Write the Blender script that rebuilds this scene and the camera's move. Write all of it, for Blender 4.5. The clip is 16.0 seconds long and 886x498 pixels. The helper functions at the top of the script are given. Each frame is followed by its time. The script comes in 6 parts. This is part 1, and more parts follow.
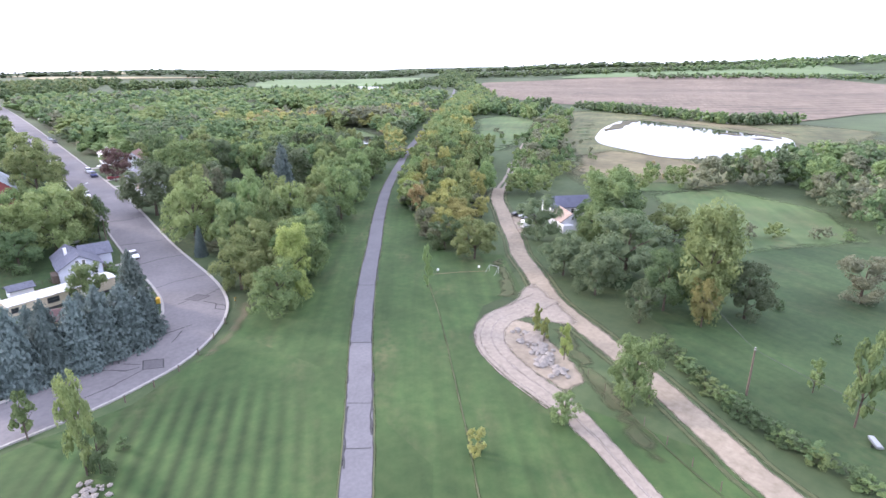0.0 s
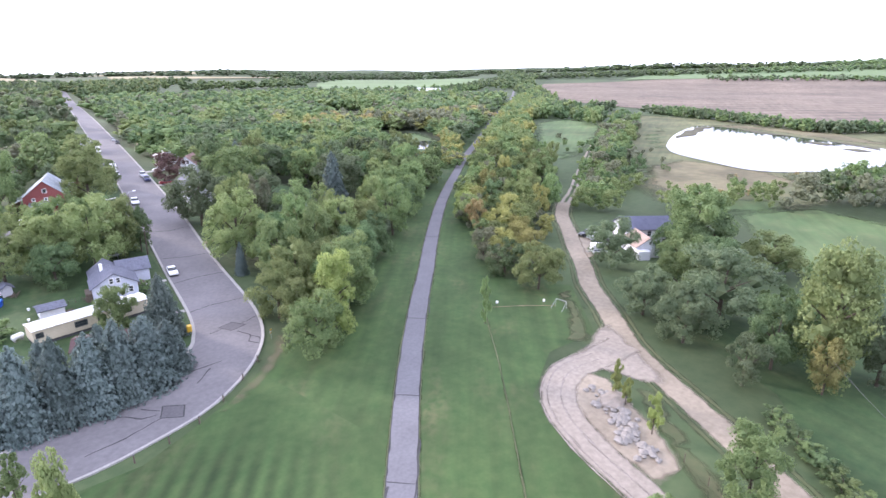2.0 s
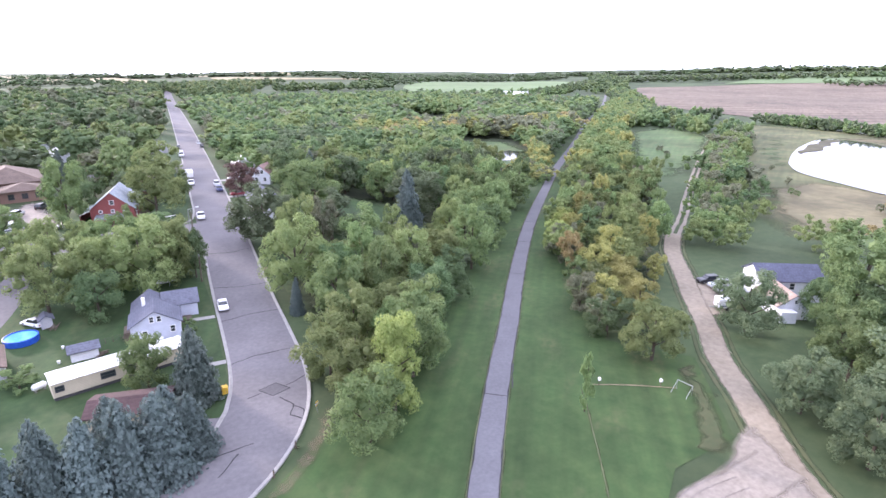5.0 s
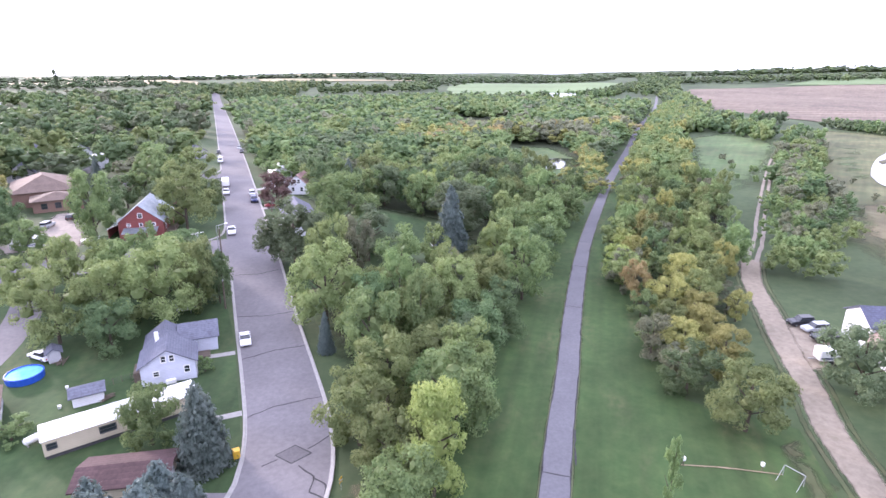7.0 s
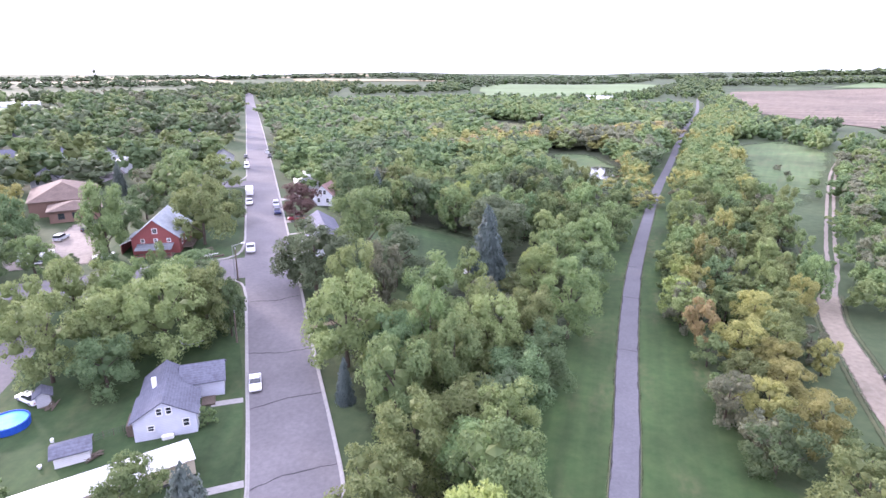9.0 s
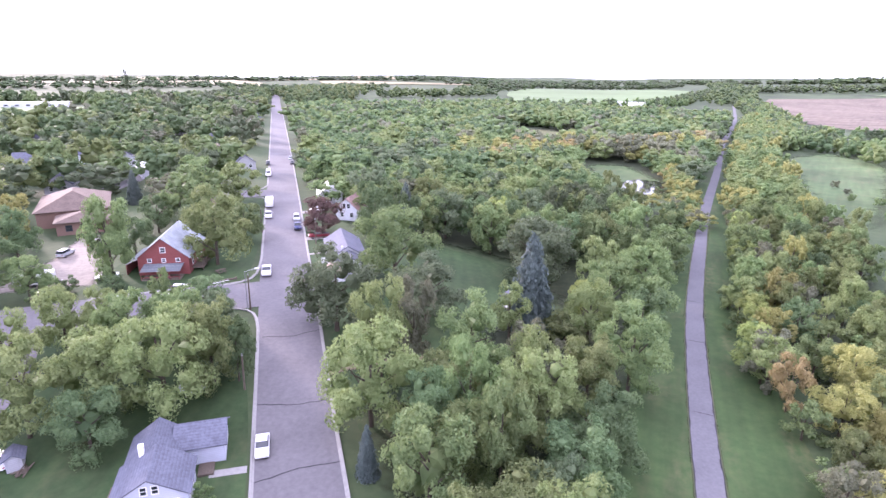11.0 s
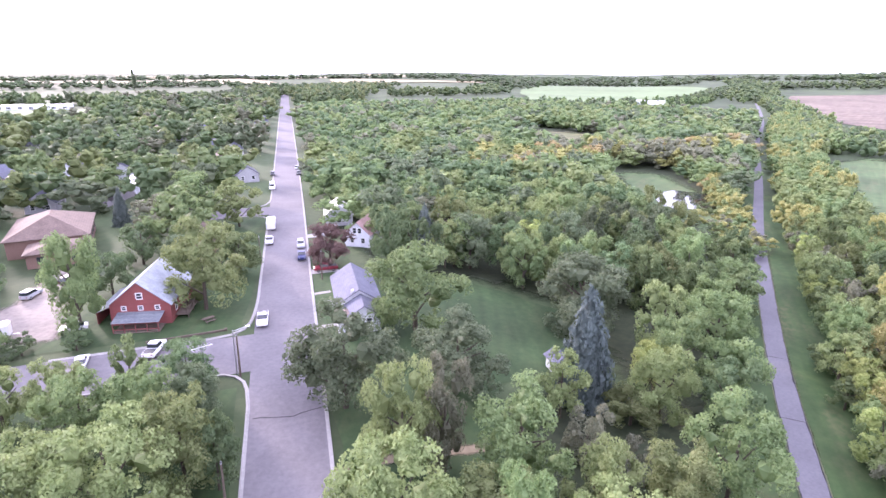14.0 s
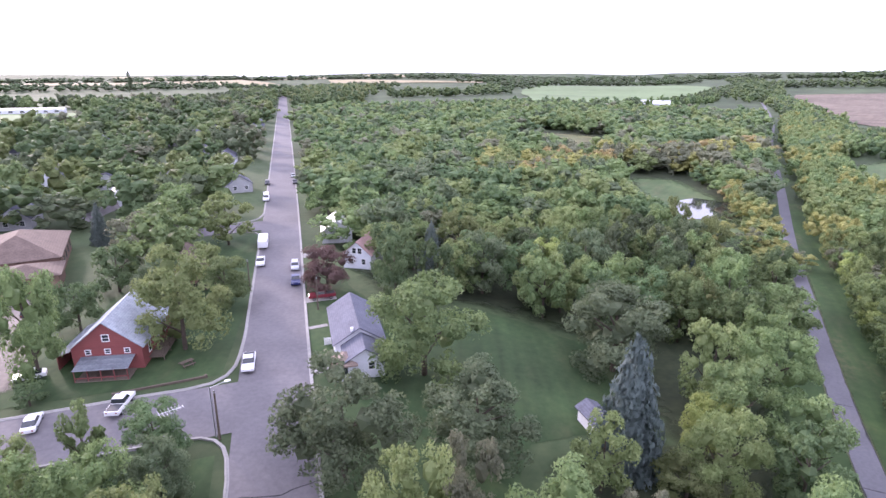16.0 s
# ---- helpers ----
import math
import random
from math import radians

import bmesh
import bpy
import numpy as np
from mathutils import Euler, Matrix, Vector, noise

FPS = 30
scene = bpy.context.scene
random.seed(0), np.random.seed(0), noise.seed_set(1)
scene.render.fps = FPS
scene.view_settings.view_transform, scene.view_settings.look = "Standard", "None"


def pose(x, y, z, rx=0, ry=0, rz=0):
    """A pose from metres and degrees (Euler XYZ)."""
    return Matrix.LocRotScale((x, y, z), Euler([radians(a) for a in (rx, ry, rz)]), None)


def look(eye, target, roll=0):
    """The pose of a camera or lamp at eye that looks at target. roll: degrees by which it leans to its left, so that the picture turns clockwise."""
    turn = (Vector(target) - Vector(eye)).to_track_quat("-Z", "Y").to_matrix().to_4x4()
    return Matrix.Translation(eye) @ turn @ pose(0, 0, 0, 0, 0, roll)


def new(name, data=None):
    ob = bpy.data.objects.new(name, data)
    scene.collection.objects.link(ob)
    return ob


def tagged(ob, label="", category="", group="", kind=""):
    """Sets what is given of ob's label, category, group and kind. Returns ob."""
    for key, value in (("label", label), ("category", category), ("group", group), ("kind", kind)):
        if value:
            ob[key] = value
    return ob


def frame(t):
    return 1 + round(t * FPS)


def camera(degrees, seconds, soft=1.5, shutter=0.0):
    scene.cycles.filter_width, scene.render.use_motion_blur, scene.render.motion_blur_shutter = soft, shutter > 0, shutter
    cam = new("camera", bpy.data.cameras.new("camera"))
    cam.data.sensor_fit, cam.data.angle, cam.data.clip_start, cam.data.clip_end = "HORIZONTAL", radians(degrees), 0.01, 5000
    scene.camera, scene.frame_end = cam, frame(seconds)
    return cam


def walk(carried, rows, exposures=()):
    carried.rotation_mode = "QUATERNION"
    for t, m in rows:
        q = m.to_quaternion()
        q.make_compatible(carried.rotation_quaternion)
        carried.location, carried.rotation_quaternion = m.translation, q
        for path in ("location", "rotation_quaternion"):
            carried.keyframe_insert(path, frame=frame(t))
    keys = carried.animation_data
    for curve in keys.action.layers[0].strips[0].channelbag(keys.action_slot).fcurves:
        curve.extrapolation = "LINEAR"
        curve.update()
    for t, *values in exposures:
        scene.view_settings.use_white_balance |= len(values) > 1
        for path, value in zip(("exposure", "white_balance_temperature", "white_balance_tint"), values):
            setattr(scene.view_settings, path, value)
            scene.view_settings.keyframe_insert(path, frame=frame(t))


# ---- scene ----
cam = camera(76.3, 16.0, soft=1.5)
PATH = [
    (0, (-1.086, 7.303, 36.78), (0.25, 8.657, 36.159), 0.2),
    (0.5, (0.84, 9.72, 36.953), (2.148, 11.1, 36.334), 0.2),
    (1, (2.778, 12.234, 37.226), (4.051, 13.646, 36.604), 0.2),
    (1.5, (4.72, 14.724, 37.372), (5.957, 16.169, 36.752), 0.3),
    (2, (6.707, 17.214, 37.582), (7.903, 18.692, 36.962), 0.3),
    (2.5, (8.578, 19.776, 37.717), (9.734, 21.286, 37.098), 0.3),
    (3, (10.339, 22.261, 38.076), (11.456, 23.799, 37.456), 0.3),
    (3.5, (12.1, 24.905, 38.292), (13.18, 26.47, 37.673), 0.3),
    (4, (13.769, 27.522, 38.495), (14.81, 29.113, 37.877), 0.4),
    (6.5, (21.247, 41.526, 39.514), (22.12, 43.216, 38.898), 0.3),
    (7, (22.267, 44.419, 39.725), (23.111, 46.124, 39.11), 0.3),
    (7.5, (23.247, 47.292, 39.89), (24.069, 49.009, 39.278), 0.4),
    (8, (24.461, 49.853, 40.361), (25.257, 51.581, 39.747), 0.4),
    (8.5, (25.387, 52.745, 40.701), (26.161, 54.484, 40.086), 0.5),
    (9, (26.401, 55.63, 40.964), (27.152, 57.378, 40.348), 0.5),
    (9.5, (27.129, 58.504, 41.233), (27.859, 60.261, 40.618), 0.5),
    (12, (30.139, 75.63, 42.031), (30.802, 77.417, 41.423), 1.2),
    (12.5, (30.699, 78.8, 42.534), (31.358, 80.586, 41.919), 1.0),
    (13, (31.568, 81.726, 42.858), (32.219, 83.514, 42.242), 0.8),
    (13.5, (32.214, 84.732, 43.076), (32.861, 86.521, 42.459), 0.8),
    (14, (32.877, 87.757, 43.313), (33.523, 89.547, 42.695), 0.7),
    (14.5, (33.495, 90.836, 43.55), (34.141, 92.625, 42.931), 0.6),
    (15, (34.172, 93.9, 43.714), (34.817, 95.689, 43.094), 0.5),
    (15.5, (34.854, 97.067, 43.83), (35.498, 98.856, 43.211), 0.5),
    (16, (35.487, 100.289, 43.887), (36.132, 102.078, 43.269), 0.4),
]
walk(cam, [(t, look(eye, target, roll)) for t, eye, target, roll in PATH],
     exposures=[(0, 0.98, 5640, 24), (4, 1.05, 5640, 26), (9, 1.24, 5620, 35), (12.5, 1.38, 5640, 40), (14.8, 1.44, 5640, 40), (16, 0.86, 5650, 35)])

# ---- light ----
SUN_AZ, SUN_EL = -24.0, 17.0      # degrees clockwise from +y, and above the horizon
world = bpy.data.worlds.new("world")
scene.world = world
world.use_nodes = True
wn, wl = world.node_tree.nodes, world.node_tree.links
sky = wn.new("ShaderNodeTexSky")
sky.sky_type = 'NISHITA'
sky.sun_disc = False
sky.sun_elevation = radians(SUN_EL)
sky.sun_rotation = radians(SUN_AZ)
sky.dust_density = 4.0
haze = wn.new("ShaderNodeMix")
haze.data_type = 'RGBA'
haze.inputs[0].default_value = 0.8
haze.inputs[7].default_value = (15.5, 15.8, 16.4, 1)     # thin high cloud, nearly white
wl.new(sky.outputs[0], haze.inputs[6])
back = wn["Background"]
back.inputs[1].default_value = 0.1
wl.new(haze.outputs[2], back.inputs[0])
sun = new("sun", bpy.data.lights.new("sun", 'SUN'))
sun.data.energy, sun.data.angle, sun.data.color = 2.8, radians(6), (1.0, 0.86, 0.66)
sa, se = radians(SUN_AZ), radians(SUN_EL)
sun.matrix_basis = look((math.sin(sa) * math.cos(se) * 50, math.cos(sa) * math.cos(se) * 50, 50 * math.sin(se)), (0, 0, 0))


# ---- terrain ----
def smooth(a, b, v):
    u = np.clip((v - a) / (b - a), 0, 1)
    return u * u * (3 - 2 * u)


def ground_z(x, y):
    """Height of the land: the street climbs to the north, low hills ring the far distance."""
    x, y = np.asarray(x, float), np.asarray(y, float)
    r = np.hypot(x - 40, y - 80)
    z = 3.5 * smooth(118, 178, y) * (1 - smooth(58, 92, x))
    east = smooth(0.62, 1.30, np.arctan2(x - 40, y - 80))
    roll = 0.5 + 0.5 * np.sin(x / 330 + 0.7) * np.sin(y / 290 + 1.1)
    middle = smooth(0.02, 0.22, np.arctan2(x - 40, y - 80)) * (1 - east)
    fold = np.sin(x / 210 + y / 520) * np.sin(y / 260 - x / 700)
    z = z + smooth(900, 2400, r) * ((1 - east) * (16 * roll - 22) + middle * (13 + 9 * fold) + east * (30 + 34 * roll))
    z = z + smooth(400, 900, r) * 2.0 * np.sin(x / 120) * np.cos(y / 150)
    return z


def gz(x, y):
    return float(ground_z(x, y))


# ---- materials ----
def material(name, c1, c2, scale=1.0, rough=0.9, bump=0.2, big=0.25, big_scale=0.06, metal=0.0, detail=6.0, grain=0.0, spec=0.3):
    """Two colours mixed by a fine noise, with a slow change of value and a fine relief, all in metres."""
    m = bpy.data.materials.new(name)
    m.use_nodes = True
    n, l = m.node_tree.nodes, m.node_tree.links
    b = n["Principled BSDF"]
    co = n.new("ShaderNodeTexCoord")
    fine = n.new("ShaderNodeTexNoise")
    fine.inputs["Scale"].default_value, fine.inputs["Detail"].default_value = scale, detail
    fine.inputs["Roughness"].default_value = 0.65
    slow = n.new("ShaderNodeTexNoise")
    slow.inputs["Scale"].default_value, slow.inputs["Detail"].default_value = big_scale, 3.0
    l.new(co.outputs["Object"], fine.inputs["Vector"])
    l.new(co.outputs["Object"], slow.inputs["Vector"])
    ramp = n.new("ShaderNodeMapRange")
    ramp.inputs[1].default_value, ramp.inputs[2].default_value = 0.3, 0.7
    l.new(fine.outputs[0], ramp.inputs[0])
    mix = n.new("ShaderNodeMix")
    mix.data_type = 'RGBA'
    mix.inputs[6].default_value, mix.inputs[7].default_value = (*c1, 1), (*c2, 1)
    l.new(ramp.outputs[0], mix.inputs[0])
    val = n.new("ShaderNodeMapRange")
    val.inputs[1].default_value, val.inputs[2].default_value = 0.3, 0.7
    val.inputs[3].default_value, val.inputs[4].default_value = 1 - big, 1 + big
    l.new(slow.outputs[0], val.inputs[0])
    hsv = n.new("ShaderNodeHueSaturation")
    l.new(mix.outputs[2], hsv.inputs["Color"])
    l.new(val.outputs[0], hsv.inputs["Value"])
    l.new(hsv.outputs[0], b.inputs["Base Color"])
    b.inputs["Roughness"].default_value, b.inputs["Metallic"].default_value = rough, metal
    b.inputs["Specular IOR Level"].default_value = spec
    if bump:
        bp = n.new("ShaderNodeBump")
        bp.inputs["Strength"].default_value, bp.inputs["Distance"].default_value = bump, 0.05
        l.new(fine.outputs[0], bp.inputs["Height"])
        l.new(bp.outputs[0], b.inputs["Normal"])
    return m


def banded(m, axis, period, depth, angle=0.0, spot=None):
    """Adds straight bands (siding boards, shingle courses, mowing stripes) to a material's value; angle: the way they run, clockwise from +y."""
    n, l = m.node_tree.nodes, m.node_tree.links
    co = n.new("ShaderNodeTexCoord")
    across = n.new("ShaderNodeVectorMath")
    across.operation = 'DOT_PRODUCT'
    across.inputs[1].default_value = (0, 0, 1) if axis == 'Z' else (math.cos(radians(angle)), -math.sin(radians(angle)), 0)
    line = n.new("ShaderNodeCombineXYZ")
    l.new(co.outputs["Object"], across.inputs[0])
    l.new(across.outputs["Value"], line.inputs[0])
    wv = n.new("ShaderNodeTexWave")
    wv.bands_direction = 'X'
    wv.wave_profile = 'SAW' if axis == 'Z' else 'SIN'
    wv.inputs["Scale"].default_value = (0.31416 if wv.wave_profile == 'SIN' else 0.31416) / period
    wv.inputs["Distortion"].default_value = 0.0
    l.new(line.outputs[0], wv.inputs["Vector"])
    hsv = next(k for k in n if k.bl_idname == "ShaderNodeHueSaturation")
    old = hsv.inputs["Value"].links[0].from_socket
    mul = n.new("ShaderNodeMath")
    mul.operation = 'MULTIPLY'
    rng = n.new("ShaderNodeMapRange")
    rng.inputs[3].default_value, rng.inputs[4].default_value = 1 - depth, 1 + depth * 0.5
    l.new(wv.outputs["Fac"], rng.inputs[0])
    l.new(old, mul.inputs[0])
    if spot:        # bands fade out away from one place
        dist = n.new("ShaderNodeVectorMath")
        dist.operation = 'DISTANCE'
        dist.inputs[1].default_value = (spot[0], spot[1], 0)
        l.new(co.outputs["Object"], dist.inputs[0])
        fade = n.new("ShaderNodeMapRange")
        fade.inputs[1].default_value, fade.inputs[2].default_value = spot[2], spot[3]
        fade.inputs[3].default_value, fade.inputs[4].default_value = 1.0, 0.0
        l.new(dist.outputs["Value"], fade.inputs[0])
        blend = n.new("ShaderNodeMix")
        blend.inputs[2].default_value = 1.0
        l.new(fade.outputs[0], blend.inputs[0])
        l.new(rng.outputs[0], blend.inputs[3])
        l.new(blend.outputs[0], mul.inputs[1])
    else:
        l.new(rng.outputs[0], mul.inputs[1])
    l.new(mul.outputs[0], hsv.inputs["Value"])
    return m


def leaf_material(name, c1, c2, hue=0.010, spread=0.25):
    """Foliage: colour changes from leaf to leaf and from tree to tree; some light passes through."""
    m = bpy.data.materials.new(name)
    m.use_nodes = True
    n, l = m.node_tree.nodes, m.node_tree.links
    b = n["Principled BSDF"]
    geo, info = n.new("ShaderNodeNewGeometry"), n.new("ShaderNodeObjectInfo")
    mix = n.new("ShaderNodeMix")
    mix.data_type = 'RGBA'
    mix.inputs[6].default_value, mix.inputs[7].default_value = (*c1, 1), (*c2, 1)
    bough = n.new("ShaderNodeTexNoise")       # whole boughs lean paler or darker, single leaves vary less
    bough.inputs["Scale"].default_value, bough.inputs["Detail"].default_value = 0.38, 2.5
    l.new(geo.outputs["Position"], bough.inputs["Vector"])
    spread_ = n.new("ShaderNodeMapRange")
    spread_.inputs[1].default_value, spread_.inputs[2].default_value = 0.32, 0.68
    l.new(bough.outputs[0], spread_.inputs[0])
    both = n.new("ShaderNodeMix")
    both.inputs[0].default_value = 0.45
    l.new(spread_.outputs[0], both.inputs[2])
    l.new(geo.outputs["Random Per Island"], both.inputs[3])
    l.new(both.outputs[0], mix.inputs[0])
    hsv = n.new("ShaderNodeHueSaturation")
    r1, r2 = n.new("ShaderNodeMapRange"), n.new("ShaderNodeMapRange")
    r1.inputs[3].default_value, r1.inputs[4].default_value = 0.5 - hue, 0.5 + hue
    r2.inputs[3].default_value, r2.inputs[4].default_value = 1 - spread, 1 + spread
    l.new(info.outputs["Random"], r1.inputs[0])
    l.new(info.outputs["Random"], r2.inputs[0])
    l.new(mix.outputs[2], hsv.inputs["Color"])
    l.new(r1.outputs[0], hsv.inputs["Hue"])
    l.new(r2.outputs[0], hsv.inputs["Value"])
    l.new(hsv.outputs[0], b.inputs["Base Color"])
    b.inputs["Roughness"].default_value = 0.65
    b.inputs["Specular IOR Level"].default_value = 0.25
    tr = n.new("ShaderNodeBsdfTranslucent")
    l.new(hsv.outputs[0], tr.inputs["Color"])
    mx = n.new("ShaderNodeMixShader")
    mx.inputs[0].default_value = 0.40
    l.new(b.outputs[0], mx.inputs[1])
    l.new(tr.outputs[0], mx.inputs[2])
    l.new(mx.outputs[0], n["Material Output"].inputs["Surface"])
    return m


def grassy(m, angle=41.5, dry=(0.125, 0.115, 0.058), amount=0.5, streak=0.16):
    """Adds long mower streaks, running clockwise from +y by angle, and thin sun-dried patches."""
    n, l = m.node_tree.nodes, m.node_tree.links
    co = n.new("ShaderNodeTexCoord")
    turn = n.new("ShaderNodeVectorRotate")
    turn.rotation_type = 'Z_AXIS'
    turn.inputs["Angle"].default_value = radians(angle)
    l.new(co.outputs["Object"], turn.inputs["Vector"])
    fac = []
    for sx, sy, lo, hi in ((0.55, 0.035, 0.3, 0.7), (0.16, 0.05, 0.52, 0.74), (1.1, 0.7, 0.35, 0.65)):
        sc = n.new("ShaderNodeVectorMath")
        sc.operation = 'MULTIPLY'
        sc.inputs[1].default_value = (sx, sy, 1)
        l.new(turn.outputs[0], sc.inputs[0])
        nz = n.new("ShaderNodeTexNoise")
        nz.inputs["Scale"].default_value, nz.inputs["Detail"].default_value = 1.0, 4.0
        l.new(sc.outputs[0], nz.inputs["Vector"])
        mr = n.new("ShaderNodeMapRange")
        mr.inputs[1].default_value, mr.inputs[2].default_value = lo, hi
        l.new(nz.outputs[0], mr.inputs[0])
        fac.append(mr)
    fac[0].inputs[3].default_value, fac[0].inputs[4].default_value = 1 - streak, 1 + streak
    hsv = next(k for k in n if k.bl_idname == "ShaderNodeHueSaturation")
    old = hsv.inputs["Value"].links[0].from_socket
    mul = n.new("ShaderNodeMath")
    mul.operation = 'MULTIPLY'
    l.new(old, mul.inputs[0])
    l.new(fac[0].outputs[0], mul.inputs[1])
    l.new(mul.outputs[0], hsv.inputs["Value"])
    amt = n.new("ShaderNodeMath")
    amt.operation = 'MULTIPLY'
    l.new(fac[1].outputs[0], amt.inputs[0])
    l.new(fac[2].outputs[0], amt.inputs[1])
    amt2 = n.new("ShaderNodeMath")
    amt2.operation = 'MULTIPLY'
    amt2.inputs[1].default_value = amount
    l.new(amt.outputs[0], amt2.inputs[0])
    mix = n.new("ShaderNodeMix")
    mix.data_type = 'RGBA'
    mix.inputs[7].default_value = (*dry, 1)
    l.new(amt2.outputs[0], mix.inputs[0])
    l.new(hsv.outputs[0], mix.inputs[6])
    l.new(mix.outputs[2], n["Principled BSDF"].inputs["Base Color"])
    return m


SOFT = {}


def softened(m):
    """The same ground cover thinning out over a ragged margin; reads the sheet's own edge value."""
    if m.name not in SOFT:
        c = m.copy()
        c.name = m.name + "_thinning"
        n, l = c.node_tree.nodes, c.node_tree.links
        at, co, nz = n.new("ShaderNodeAttribute"), n.new("ShaderNodeTexCoord"), n.new("ShaderNodeTexNoise")
        at.attribute_name = "edge"
        nz.inputs["Scale"].default_value, nz.inputs["Detail"].default_value = 0.55, 6.0
        l.new(co.outputs["Object"], nz.inputs["Vector"])
        add, mr = n.new("ShaderNodeMath"), n.new("ShaderNodeMapRange")
        add.operation = 'ADD'
        l.new(at.outputs["Fac"], add.inputs[0])
        l.new(nz.outputs[0], add.inputs[1])
        mr.inputs[1].default_value, mr.inputs[2].default_value = 0.75, 1.45
        l.new(add.outputs[0], mr.inputs[0])
        out = n["Material Output"]
        surf = out.inputs["Surface"].links[0].from_socket
        tr, mx = n.new("ShaderNodeBsdfTransparent"), n.new("ShaderNodeMixShader")
        l.new(mr.outputs[0], mx.inputs[0])
        l.new(tr.outputs[0], mx.inputs[1])
        l.new(surf, mx.inputs[2])
        l.new(mx.outputs[0], out.inputs["Surface"])
        SOFT[m.name] = c
    return SOFT[m.name]


M_LAND = material("rough_grass", (0.038, 0.062, 0.024), (0.064, 0.086, 0.037), 0.5, big=0.35, big_scale=0.02)
M_LAWN = grassy(material("lawn", (0.026, 0.054, 0.018), (0.047, 0.076, 0.027), 0.8, big=0.22, big_scale=0.07, bump=0.3), 20, amount=0.4)
M_MOWN = grassy(banded(material("mown_lawn", (0.031, 0.064, 0.018), (0.054, 0.086, 0.027), 0.6, big=0.18, big_scale=0.09), 'X', 1.9, 0.34, angle=33, spot=(12, 58, 9, 18)), 33, amount=0.35, streak=0.10)
M_STRIP = grassy(banded(material("verge_grass", (0.031, 0.064, 0.018), (0.054, 0.086, 0.027), 0.6, big=0.2, big_scale=0.09), 'X', 2.6, 0.05, angle=41.5), 41.5, amount=0.75)
M_DRY = grassy(material("dry_grass", (0.050, 0.070, 0.028), (0.084, 0.088, 0.042), 0.7, big=0.25), 30, dry=(0.13, 0.115, 0.07), amount=0.7)
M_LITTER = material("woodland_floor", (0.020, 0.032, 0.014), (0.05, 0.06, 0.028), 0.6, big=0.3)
M_MARSH = grassy(material("marsh_reeds", (0.070, 0.086, 0.036), (0.128, 0.122, 0.058), 0.12, big=0.35, big_scale=0.03), 62, dry=(0.075, 0.105, 0.045), amount=0.9, streak=0.2)
M_REED = material("dark_reeds", (0.06, 0.06, 0.035), (0.11, 0.10, 0.06), 0.4, big=0.3)
M_RUSSET = material("russet_reeds", (0.098, 0.090, 0.048), (0.165, 0.142, 0.080), 0.3, big=0.35, big_scale=0.05)
M_MEADOW = grassy(material("meadow", (0.062, 0.108, 0.038), (0.100, 0.135, 0.055), 0.2, big=0.25, big_scale=0.03), 55, dry=(0.15, 0.14, 0.07), amount=0.7, streak=0.14)
M_CROP = material("green_crop", (0.10, 0.155, 0.065), (0.15, 0.20, 0.09), 0.05, big=0.15, big_scale=0.006)
M_PLOUGH = grassy(banded(material("ploughed_soil", (0.115, 0.088, 0.064), (0.180, 0.142, 0.105), 0.05, big=0.25, big_scale=0.008), 'Y', 26.0, 0.2, angle=118), 62, dry=(0.20, 0.175, 0.12), amount=0.9, streak=0.22)
# stubble kept extra pale: distant haze is put into this colour
M_HAZY_STUBBLE = material("stubble", (0.22, 0.19, 0.10), (0.30, 0.26, 0.15), 0.05, big=0.2, big_scale=0.01)
M_ASPHALT = material("old_asphalt", (0.128, 0.120, 0.126), (0.168, 0.158, 0.162), 1.6, big=0.12, big_scale=0.12, rough=0.85)
M_TRAIL = material("trail_asphalt", (0.118, 0.115, 0.126), (0.154, 0.150, 0.160), 2.5, big=0.08, big_scale=0.2, rough=0.85)
M_PATCH = material("tar_patch", (0.085, 0.08, 0.085), (0.12, 0.115, 0.12), 3.0, big=0.1)
M_TAR = material("crack_tar", (0.035, 0.035, 0.038), (0.06, 0.06, 0.06), 3.0, big=0.1)
M_KERB = material("kerb_concrete", (0.25, 0.242, 0.228), (0.34, 0.328, 0.31), 2.0, big=0.12)
M_GRAVEL = material("gravel", (0.195, 0.162, 0.118), (0.285, 0.242, 0.186), 1.1, big=0.16, big_scale=0.12, bump=0.5)
M_GRAVEL2 = material("packed_gravel", (0.195, 0.166, 0.134), (0.290, 0.252, 0.210), 1.5, big=0.12, bump=0.4)
M_RUT = material("dirt_rut", (0.18, 0.155, 0.13), (0.27, 0.235, 0.205), 1.2, big=0.2)
M_SAND = material("sandy_soil", (0.15, 0.125, 0.075), (0.23, 0.19, 0.125), 1.5, big=0.2)
M_RUBBLE = material("concrete_rubble", (0.15, 0.138, 0.122), (0.30, 0.275, 0.25), 2.5, big=0.2)
M_BARK = material("bark", (0.055, 0.042, 0.032), (0.11, 0.09, 0.07), 5.0, big=0.2)
M_WOODP = material("weathered_wood", (0.09, 0.07, 0.055), (0.16, 0.13, 0.10), 6.0, big=0.2)
M_WATER = material("still_water", (0.03, 0.035, 0.035), (0.05, 0.05, 0.045), 0.2, rough=0.06, bump=0.0, big=0.1, spec=1.0)

